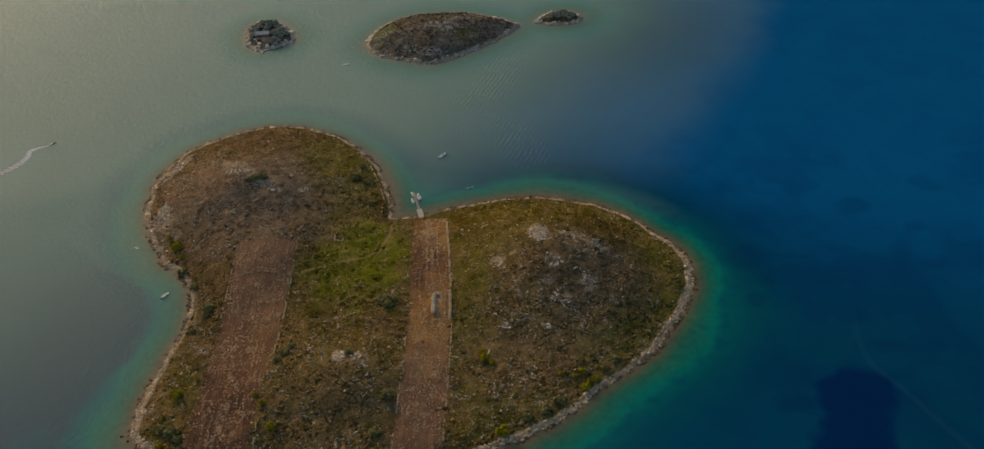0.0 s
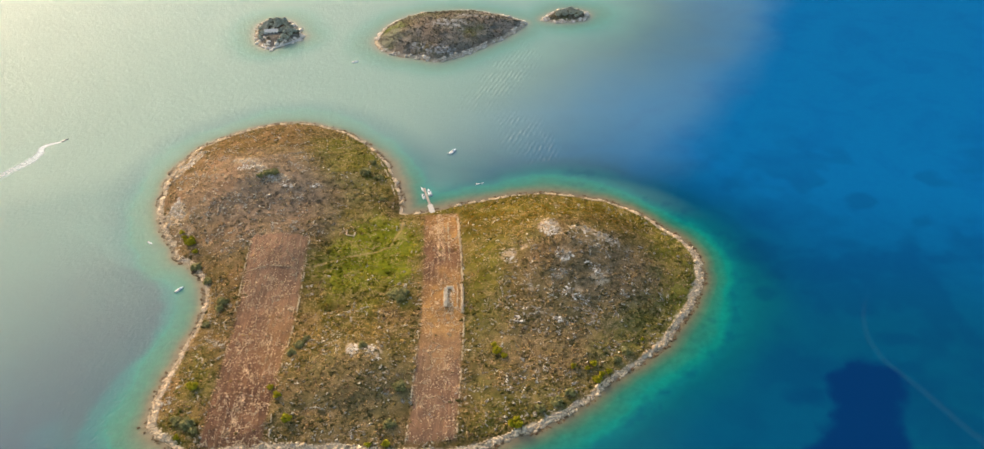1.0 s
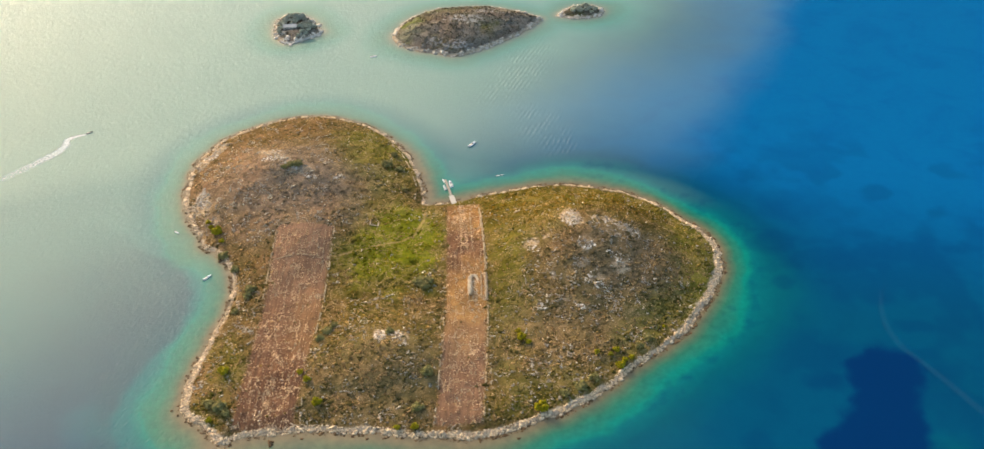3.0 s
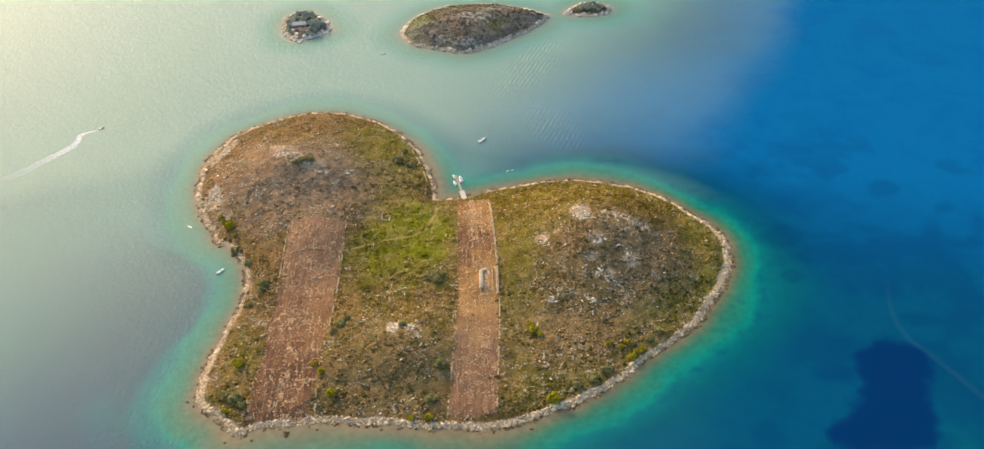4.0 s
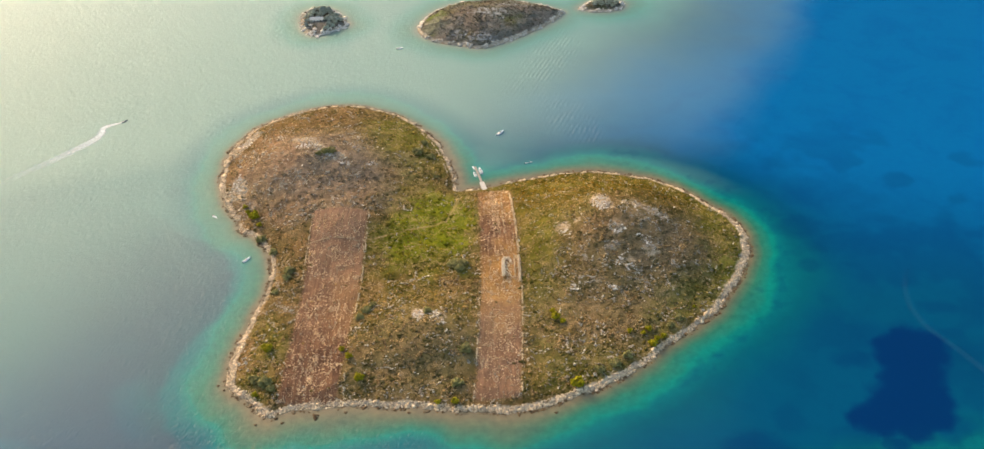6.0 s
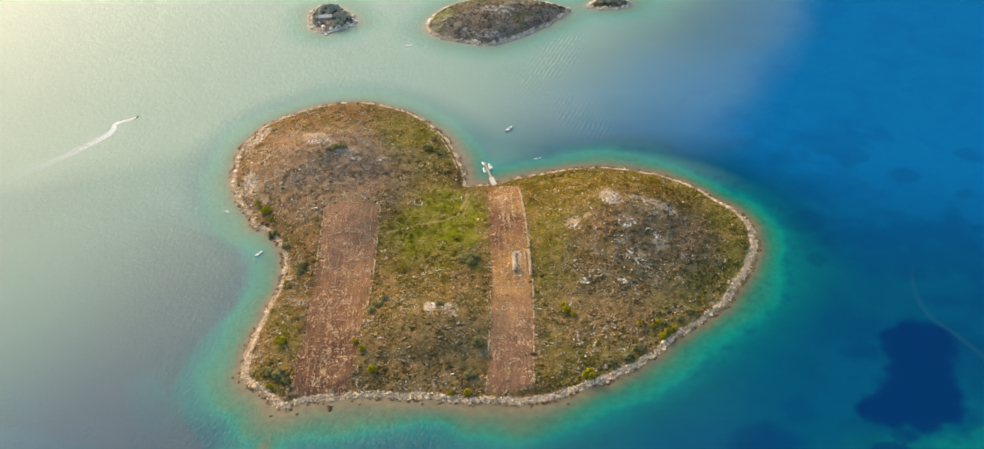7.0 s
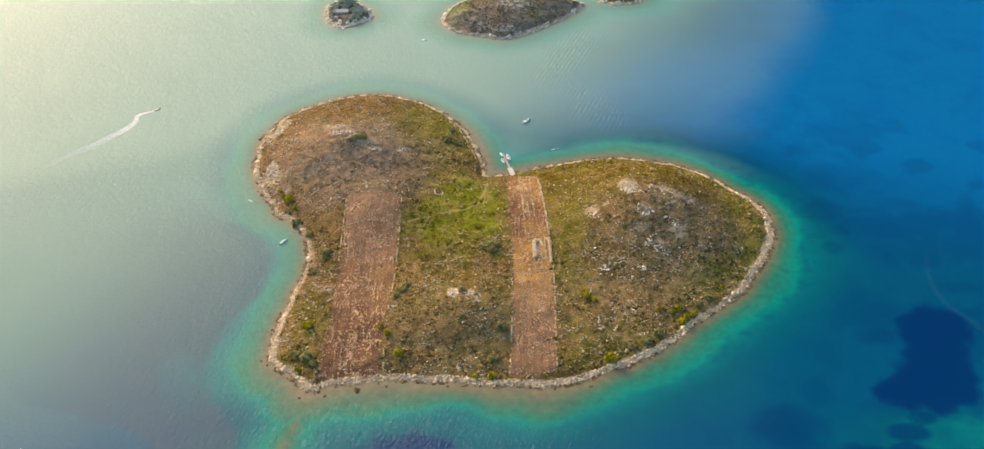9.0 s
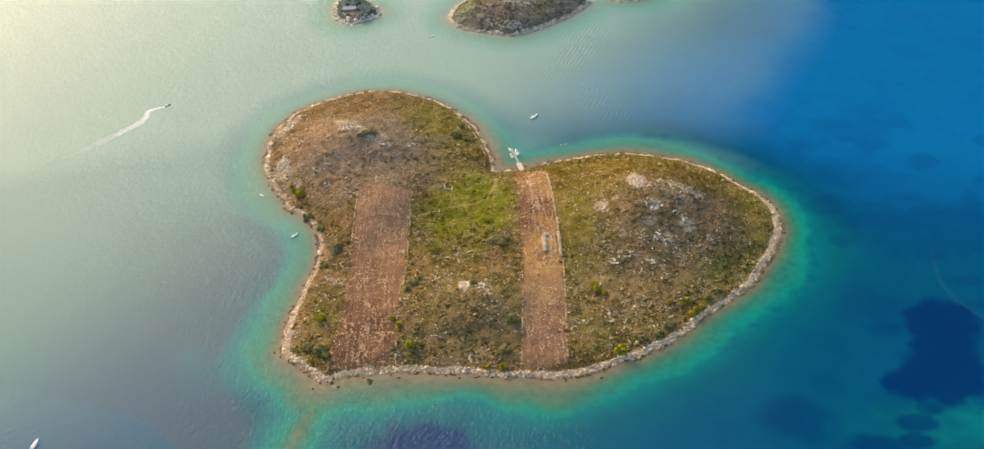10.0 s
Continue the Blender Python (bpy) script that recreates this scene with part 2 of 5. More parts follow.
def sea_material():
    m, tree, b = material("sea_water")
    g = Graph(tree)
    depth = g.attr("depth")
    # sand and rock, pale shallows, turquoise, teal, blue, deep blue
    col = g.ramp(g.math("DIVIDE", depth, 24.0), [
        (0.0, (0.20, 0.145, 0.085)), (0.02, (0.175, 0.146, 0.084)), (0.042, (0.095, 0.142, 0.085)), (0.07, (0.024, 0.160, 0.105)), (0.11, (0.002, 0.188, 0.150)), (0.17, (0.001, 0.130, 0.142)),
        (0.26, (0.0006, 0.088, 0.120)), (0.42, (0.0003, 0.063, 0.130)), (0.65, (0.0002, 0.080, 0.195)), (1.0, (0.0002, 0.120, 0.310))])
    # mottled sand, pebbles and weed on the floor of the shallows
    floor_tint = g.ramp(g.noise(0.16, 5, 0.65), [(0.3, (0.68, 0.74, 0.76)), (0.7, (1.22, 1.14, 1.08))])
    col = g.mix(g.window(depth, 1.0, 7.0, 0.8, 0.1), col, g.mix(1.0, col, floor_tint, "MULTIPLY"))
    drift = g.noise(0.02, 4, 0.6, None, 0.6)
    col = g.mix(g.window(drift, 0.42, 0.7, 0.0, 0.30), col, g.mix(1.0, col, (0.7, 0.62, 0.80), "MULTIPLY"))
    # paler over shallow sand, and where glare is painted into the water colour
    col = g.mix(g.attr("sand_glare"), col, (0.195, 0.300, 0.240))
    col = g.mix(g.math("MULTIPLY", g.attr("weed"), 0.92), col, (0.0005, 0.022, 0.096))
    col = g.mix(g.attr("bed"), col, (0.062, 0.070, 0.096))
    b.inputs["Roughness"].default_value = 1.0
    b.inputs["Specular IOR Level"].default_value = 0.0
    g.link(col, b.inputs["Base Color"])
    # wind ripples: short crests, longer seas, trains of swell and a fine chop
    crest = g.noise(1.0, 3, 0.55, g.scaled(0.55, 0.29, 0.3, -34), 0.6)
    seas = g.noise(1.0, 2, 0.5, g.scaled(0.28, 0.14, 0.2, -36), 0.6)
    chop = g.noise(1.0, 2, 0.5, g.scaled(1.1, 0.5, 0.6, -24))
    packet = g.node("TexWave", Scale=1.0, Distortion=2.6, Detail=2.0)
    packet.inputs["Detail Scale"].default_value = 0.6
    g.link(g.scaled(0.066, 0.066, 0.066, -22), packet.inputs["Vector"])
    broken = g.window(g.noise(0.06, 3), 0.36, 0.6, 0.1, 1.0)
    n = g.bump(g.math("MULTIPLY", packet.outputs["Fac"], g.math("MULTIPLY", g.attr("swell"), broken)), 1.0, 1.0)
    fine_train = g.node("TexWave", Scale=1.0, Distortion=3.0, Detail=2.0)
    g.link(g.scaled(0.115, 0.115, 0.115, -20), fine_train.inputs["Vector"])
    n = g.bump(g.math("MULTIPLY", fine_train.outputs["Fac"], g.math("MULTIPLY", g.attr("wash"), broken)), 1.0, 0.6, n)
    wind = g.attr("wind")
    n = g.bump(g.math("MULTIPLY", seas, g.attr("ripple")), 1.0, 1.4, n)
    n = g.bump(g.math("MULTIPLY", crest, g.attr("ripple")), 1.0, 1.4, n)
    n = g.bump(chop, 0.35, 0.3, n)
    gloss = g.node("BsdfGlossy", Color=(0.95, 0.93, 0.92, 1))
    g.link(g.window(wind, 0.0, 1.0, 0.27, 0.45), gloss.inputs["Roughness"])
    g.link(n, gloss.inputs["Normal"])
    face = g.node("Fresnel", IOR=1.333)
    both = g.node("MixShader")
    g.link(g.math("MULTIPLY", face.outputs[0], g.window(wind, 0.0, 1.0, 0.03, 0.63)), both.inputs[0])
    g.link(b.outputs[0], both.inputs[1])
    g.link(gloss.outputs[0], both.inputs[2])
    g.link(both.outputs[0], tree.nodes["Material Output"].inputs["Surface"])
    return m


def ground_material(name, ochre=True):
    m, tree, b = material(name)
    g = Graph(tree)
    big, mid, fine = g.noise(0.035, 4), g.noise(0.20, 5, 0.68), g.noise(0.9, 4, 0.7)
    col = g.ramp(mid, [(0.30, (0.048, 0.050, 0.018)), (0.46, (0.073, 0.066, 0.026)), (0.60, (0.105, 0.085, 0.040)), (0.76, (0.18, 0.138, 0.074))])
    col = g.mix(g.window(big, 0.42, 0.62, 0, 0.5), col, (0.165, 0.105, 0.058))
    vein = g.math("ABSOLUTE", g.math("SUBTRACT", g.noise(0.22, 4, 0.62, None, 1.2), 0.5))
    vein = g.math("MULTIPLY", g.window(vein, 0.0, 0.03, 1.0, 0.0), g.window(g.noise(0.07, 3), 0.38, 0.56, 0.1, 0.9))
    lush = g.ramp(mid, [(0.3, (0.055, 0.078, 0.004)), (0.55, (0.120, 0.170, 0.004)), (0.78, (0.23, 0.245, 0.010))])
    col = g.mix(g.math("MULTIPLY", g.attr("green"), 0.85), col, lush)
    straw = g.ramp(mid, [(0.3, (0.042, 0.050, 0.003)), (0.52, (0.072, 0.068, 0.004)), (0.78, (0.20, 0.132, 0.015))])
    col = g.mix(g.math("MULTIPLY", g.attr("gold"), 0.8), col, straw)
    # heath plants, paled so the colour carries the haze over the west lobe
    hazed_heath = g.ramp(mid, [(0.3, (0.150, 0.130, 0.122)), (0.52, (0.212, 0.184, 0.172)), (0.78, (0.37, 0.33, 0.30))])
    col = g.mix(g.math("MULTIPLY", g.attr("hazed_heath"), 0.92), col, hazed_heath)
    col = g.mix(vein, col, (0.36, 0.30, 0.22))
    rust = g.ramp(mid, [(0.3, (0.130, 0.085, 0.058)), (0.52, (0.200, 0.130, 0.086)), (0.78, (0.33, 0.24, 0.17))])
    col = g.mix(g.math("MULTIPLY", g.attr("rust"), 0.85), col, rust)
    rows = g.noise(1.0, 3, 0.6, g.scaled(0.55, 0.05, 0.3))
    soil = g.ramp(rows, [(0.3, (0.072, 0.046, 0.042)), (0.52, (0.130, 0.080, 0.066)), (0.72, (0.24, 0.165, 0.128))])
    soil = g.mix(g.window(fine, 0.55, 0.75, 0, 0.7), soil, (0.42, 0.33, 0.25))
    soil = g.mix(g.window(mid, 0.5, 0.75, 0, 0.5), soil, (0.15, 0.10, 0.05))
    soil = g.mix(g.math("MULTIPLY", g.attr("gold"), 0.75), soil, g.ramp(fine, [(0.32, (0.22, 0.135, 0.055)), (0.68, (0.50, 0.36, 0.175))]))
    soil = g.mix(g.window(big, 0.4, 0.65, 0, 0.55), soil, g.mix(1.0, soil, (0.62, 0.55, 0.55), "MULTIPLY"))
    soil = g.mix(g.math("MULTIPLY", g.attr("dust"), 0.6), soil, g.ramp(rows, [(0.3, (0.19, 0.135, 0.115)), (0.7, (0.33, 0.245, 0.205))]))
    col = g.mix(g.math("MULTIPLY", g.attr("soil"), 0.92), col, soil)
    col = g.mix(g.math("MULTIPLY", g.attr("track"), 0.8), col, (0.36, 0.29, 0.19))
    stone = g.ramp(fine, [(0.3, (0.19, 0.17, 0.145)), (0.55, (0.40, 0.37, 0.325)), (0.75, (0.58, 0.545, 0.49))])
    patchy = g.window(g.math("ADD", g.attr("stone"), g.math("MULTIPLY", g.math("SUBTRACT", mid, 0.5), 1.6)), 0.35, 0.75)
    col = g.mix(patchy, col, stone)
    shore = g.ramp(g.noise(0.6, 5, 0.7), [(0.3, (0.23, 0.165, 0.10)), (0.5, (0.45, 0.35, 0.235)), (0.7, (0.64, 0.52, 0.38))])
    col = g.warm(col) if ochre else col
    col = g.mix(g.attr("shore"), col, shore)
    col = g.mix(g.math("MULTIPLY", g.attr("wet"), 0.8), col, (0.13, 0.075, 0.033))
    g.link(col, b.inputs["Base Color"])
    b.inputs["Roughness"].default_value = 0.95
    b.inputs["Specular IOR Level"].default_value = 0.03
    n = g.bump(mid, 0.6, 1.2)
    n = g.bump(fine, 0.8, 0.6, n)
    g.link(n, b.inputs["Normal"])
    return m


def leaf_material(name, stops, lush=None, straw=None, hazed_heath=None, ochre=True):
    """Foliage whose colour differs from clump to clump."""
    m, tree, b = material(name)
    g = Graph(tree)
    rand = g.node("NewGeometry").outputs["Random Per Island"]
    col = g.ramp(rand, stops)
    if lush:
        col = g.mix(g.attr("green"), col, g.ramp(rand, lush))
    if straw:
        col = g.mix(g.attr("gold"), col, g.ramp(rand, straw))
    if hazed_heath:
        col = g.mix(g.attr("hazed_heath"), col, g.ramp(rand, hazed_heath))
    col = g.mix(g.window(g.noise(1.6, 4, 0.7), 0.35, 0.7, 0, 0.4), col, g.mix(1.0, col, (0.6, 0.6, 0.6), "MULTIPLY"))
    col = g.warm(col) if ochre else col
    g.link(col, b.inputs["Base Color"])
    b.inputs["Roughness"].default_value = 0.85
    b.inputs["Specular IOR Level"].default_value = 0.05
    g.link(g.bump(g.noise(3.0, 3), 0.7, 0.3), b.inputs["Normal"])
    thin = g.node("BsdfTranslucent")
    g.link(col, thin.inputs["Color"])
    both = g.node("MixShader", Fac=0.4)
    g.link(b.outputs[0], both.inputs[1])
    g.link(thin.outputs[0], both.inputs[2])
    g.link(both.outputs[0], tree.nodes["Material Output"].inputs["Surface"])
    return m


def stone_material(name, lo, hi, ochre=True):
    m, tree, b = material(name)
    g = Graph(tree)
    rand = g.math("ADD", g.math("MULTIPLY", g.node("NewGeometry").outputs["Random Per Island"], 0.6),
                  g.math("MULTIPLY", g.node("ObjectInfo").outputs["Random"], 0.4))
    col = g.ramp(rand, [(0.05, lo), (0.9, hi)])
    col = g.mix(g.window(g.noise(1.3, 5, 0.7), 0.4, 0.7, 0, 0.6), col, g.mix(1.0, col, (0.5, 0.47, 0.42), "MULTIPLY"))
    g.link(g.warm(col) if ochre else col, b.inputs["Base Color"])
    b.inputs["Roughness"].default_value = 0.9
    b.inputs["Specular IOR Level"].default_value = 0.15
    g.link(g.bump(g.noise(2.2, 5, 0.7), 0.8, 0.3), b.inputs["Normal"])
    return m


SEA = sea_material()
GROUND = ground_material("dry_scrubland")
GREY_GROUND = ground_material("grey_scrubland", False)
# last ramp: heath clumps, their colour lifted for the same haze
SCRUB = leaf_material("scrub_leaves",
                      [(0.0, (0.052, 0.060, 0.020)), (0.35, (0.078, 0.080, 0.026)), (0.6, (0.115, 0.102, 0.034)), (0.84, (0.21, 0.16, 0.066)), (1.0, (0.46, 0.37, 0.22))],
                      [(0.0, (0.060, 0.080, 0.005)), (0.6, (0.132, 0.162, 0.007)), (1.0, (0.26, 0.26, 0.02))],
                      [(0.0, (0.042, 0.048, 0.002)), (0.5, (0.080, 0.072, 0.004)), (1.0, (0.25, 0.16, 0.015))],
                      [(0.0, (0.115, 0.112, 0.088)), (0.5, (0.178, 0.160, 0.135)), (0.8, (0.28, 0.245, 0.215)), (1.0, (0.55, 0.49, 0.44))])
GREY_SCRUB = leaf_material("grey_scrub_leaves", [(0.0, (0.115, 0.095, 0.058)), (0.6, (0.185, 0.152, 0.098)), (1.0, (0.34, 0.285, 0.205))], ochre=False)
DARK_LEAF = leaf_material("dark_green_leaves", [(0.0, (0.17, 0.20, 0.10)), (0.6, (0.26, 0.29, 0.15)), (1.0, (0.38, 0.39, 0.22))])
LIME_LEAF = leaf_material("yellow_green_leaves", [(0.0, (0.22, 0.25, 0.018)), (0.6, (0.36, 0.38, 0.028)), (1.0, (0.48, 0.48, 0.06))])
# needles greyed and lightened so their colour carries the haze over the far islets
PINE_LEAF = leaf_material("pine_needles", [(0.0, (0.38, 0.385, 0.29)), (0.6, (0.50, 0.51, 0.39)), (1.0, (0.62, 0.62, 0.49))], ochre=False)
BARK = plain("bark", (0.12, 0.085, 0.06), 0.9)
LIMESTONE = stone_material("pale_limestone", (0.50, 0.345, 0.20), (0.92, 0.69, 0.44), False)
RUIN_STONE = stone_material("cream_fieldstone", (0.66, 0.50, 0.32), (0.92, 0.76, 0.53), False)
DRY_GRASS = leaf_material("dry_grass", [(0.0, (0.34, 0.29, 0.19)), (0.6, (0.46, 0.40, 0.28)), (1.0, (0.64, 0.57, 0.44))])
GREY_STONE = stone_material("grey_limestone", (0.44, 0.36, 0.275), (0.85, 0.73, 0.58), False)
WALL_STONE = stone_material("dry_wall_stone", (0.52, 0.36, 0.20), (0.90, 0.68, 0.42), False)
FIELD_STONE = stone_material("dusty_field_stone", (0.56, 0.36, 0.21), (0.94, 0.67, 0.42), False)
WET_STONE = stone_material("wet_dark_rock", (0.05, 0.038, 0.026), (0.14, 0.105, 0.07))
WHITE = plain("white_gelcoat", (0.80, 0.80, 0.78), 0.25, spread=0.06, bump=0)
CREAM = plain("cream_vinyl", (0.62, 0.57, 0.48), 0.6, spread=0.1, bump=0)
NAVY = plain("dark_canvas", (0.03, 0.04, 0.07), 0.8, spread=0.2, bump=0)
BLACK = plain("black_cowling", (0.02, 0.02, 0.022), 0.35, spread=0.1, bump=0)
TINT = plain("tinted_acrylic", (0.04, 0.06, 0.08), 0.08, spread=0.1, bump=0)
CONCRETE = plain("weathered_concrete", (0.50, 0.44, 0.37), 0.9, spread=0.22, scale=1.2)
DECK = plain("stained_deck_slabs", (0.33, 0.28, 0.22), 0.9, spread=0.25, scale=1.2)
PLASTER = plain("pale_plaster", (0.70, 0.63, 0.53), 0.9, spread=0.15, scale=0.8)
TILES = plain("weathered_roof_tiles", (0.62, 0.53, 0.43), 0.95, spread=0.3, scale=1.5)
OPENING = plain("dark_window_glass", (0.03, 0.035, 0.04), 0.1, spread=0.1, bump=0)
TIMBER = plain("grey_timber", (0.22, 0.17, 0.12), 0.8, spread=0.3)


def foam_material():
    m, tree, b = material("sea_foam")
    g = Graph(tree)
    b.inputs["Base Color"].default_value = (0.78, 0.80, 0.78, 1)
    b.inputs["Roughness"].default_value = 0.8
    broken = g.math("ADD", g.attr("foam"), g.math("SUBTRACT", g.noise(0.5, 5, 0.7), 0.5))
    g.link(g.window(broken, 0.12, 0.85), b.inputs["Alpha"])
    return m


def old_wake_material():
    m, tree, b = material("fading_wake")
    g = Graph(tree)
    b.inputs["Base Color"].default_value = (0.35, 0.62, 0.64, 1)
    b.inputs["Roughness"].default_value = 0.8
    g.link(g.math("MULTIPLY", g.attr("foam"), g.window(g.noise(0.25, 4, 0.6), 0.3, 0.7, 0.4, 1.3)), b.inputs["Alpha"])
    return m


FOAM = foam_material()
OLD_WAKE = old_wake_material()


# ---- mesh helpers ----
def mesh_of(name, verts, faces, mats, attrs=None, flat=False, slots=None):
    verts, faces = np.asarray(verts, np.float32), np.asarray(faces, np.int32)
    me = bpy.data.meshes.new(name)
    me.vertices.add(len(verts))
    me.vertices.foreach_set("co", verts.ravel())
    k = faces.shape[1]
    me.loops.add(faces.size)
    me.loops.foreach_set("vertex_index", faces.ravel())
    me.polygons.add(len(faces))
    me.polygons.foreach_set("loop_start", np.arange(0, faces.size, k, dtype=np.int32))
    me.polygons.foreach_set("loop_total", np.full(len(faces), k, np.int32))
    if slots is not None:
        me.polygons.foreach_set("material_index", np.asarray(slots, np.int32))
    me.polygons.foreach_set("use_smooth", np.full(len(faces), not flat))
    me.update(calc_edges=True)
    for m in mats if isinstance(mats, (list, tuple)) else [mats]:
        me.materials.append(m)
    for key, values in (attrs or {}).items():
        me.attributes.new(key, "FLOAT", "POINT").data.foreach_set("value", np.asarray(values, np.float32).ravel())
    return me


def part(name, bm, mat, parent, label=""):
    me = bpy.data.meshes.new(name)
    bm.to_mesh(me)
    bm.free()
    me.materials.append(mat)
    ob = new(name, me)
    ob.parent = parent
    if label:
        tagged(ob, label)
    return ob


def part_mesh(name, me, parent, label=""):
    ob = new(name, me)
    ob.parent = parent
    if label:
        tagged(ob, label)
    return ob


def empty(name, m=None):
    ob = new(name)
    if m is not None:
        ob.matrix_basis = m
    return ob


def box(bm, x0, x1, y0, y1, z0, z1, bevel=0.0):
    made = bmesh.ops.create_cube(bm, size=1.0, matrix=Matrix.Translation(((x0 + x1) / 2, (y0 + y1) / 2, (z0 + z1) / 2)) @ Matrix.Diagonal((x1 - x0, y1 - y0, z1 - z0, 1)))
    if bevel:
        edges = list({e for v in made["verts"] for e in v.link_edges})
        bmesh.ops.bevel(bm, geom=edges, offset=bevel, segments=2, profile=0.5, affect="EDGES")
    return bm


def boxed(*args, bevel=0.0):
    return box(bmesh.new(), *args, bevel=bevel)


def template(subdivisions):
    bm = bmesh.new()
    bmesh.ops.create_icosphere(bm, subdivisions=subdivisions, radius=1.0)
    v = np.array([p.co[:] for p in bm.verts])
    f = np.array([[q.index for q in p.verts] for p in bm.faces])
    bm.free()
    return v, f


ICO1, ICO2 = template(1), template(2)
CHIP = (np.array([(1, 0, 0), (-1, 0, 0), (0, 1, 0), (0, -1, 0), (0, 0, 1), (0, 0, -1)], float), np.array([(a, b, c) if s > 0 else (b, a, c) for a, s in ((0, 1), (1, -1)) for b, t in ((2, 1), (3, -1)) for c, s in ((4, s * t), (5, -s * t))]))


def scatter(where, size, squash=0.7, jitter=0.35, shape=ICO1, seed=1, tilt=0.0, longest=1.35):
    """Uneven clumps or stones at the places given, joined into one list of corners and faces."""
    r = np.random.default_rng(seed)
    tv, tf = shape
    n, k = len(where), len(tv)
    size = np.broadcast_to(size, n)
    ang = r.uniform(0, 2 * np.pi, n)
    c, s = np.cos(ang)[:, None], np.sin(ang)[:, None]
    stretch = r.uniform(0.75, longest, (n, 1))
    bump = 1 + r.uniform(-jitter, jitter, (n, k))
    x, y, z = tv[:, 0] * bump * stretch, tv[:, 1] * bump / stretch, tv[:, 2] * bump * squash * r.uniform(0.75, 1.3, (n, 1))
    if tilt:
        z = z + x * r.uniform(-tilt, tilt, (n, 1))
    v = np.stack([x * c - y * s, x * s + y * c, z], -1) * size[:, None, None] + np.asarray(where)[:, None, :]
    f = tf[None] + (np.arange(n) * k)[:, None, None]
    return v.reshape(-1, 3), f.reshape(-1, 3), np.repeat(np.arange(n), k)


# ---- the sea ----
def spaced(lo, hi, step, far):
    inner = np.arange(lo, hi + step, step)
    out, s = [], step
    x = inner[-1]
    while x < far:
        s *= 1.25
        x += s
        out.append(x - inner[-1])
    out = np.array(out)
    return np.r_[(lo - out)[::-1], inner, inner[-1] + out]


WEED_BED = ring([(285, 515), (305, 517), (323, 512), (329, 498), (322, 480), (314, 466), (312, 446), (305, 427), (293, 415), (273, 410), (258, 414), (239, 417),
                 (234, 430), (238, 440), (252, 446), (259, 458), (269, 472), (273, 495)], 3.0, 1.6, 5)
WEST_BED = ring([(-330, 705), (-269, 660), (-240, 645), (-221, 607), (-218, 565), (-232, 534), (-241, 502), (-244, 468), (-233, 442), (-212, 415), (-206, 397), (-210, 380),
                 (-235, 372), (-262, 395), (-300, 420), (-420, 470), (-520, 600), (-470, 700)], 4.0, 2.5, 6)


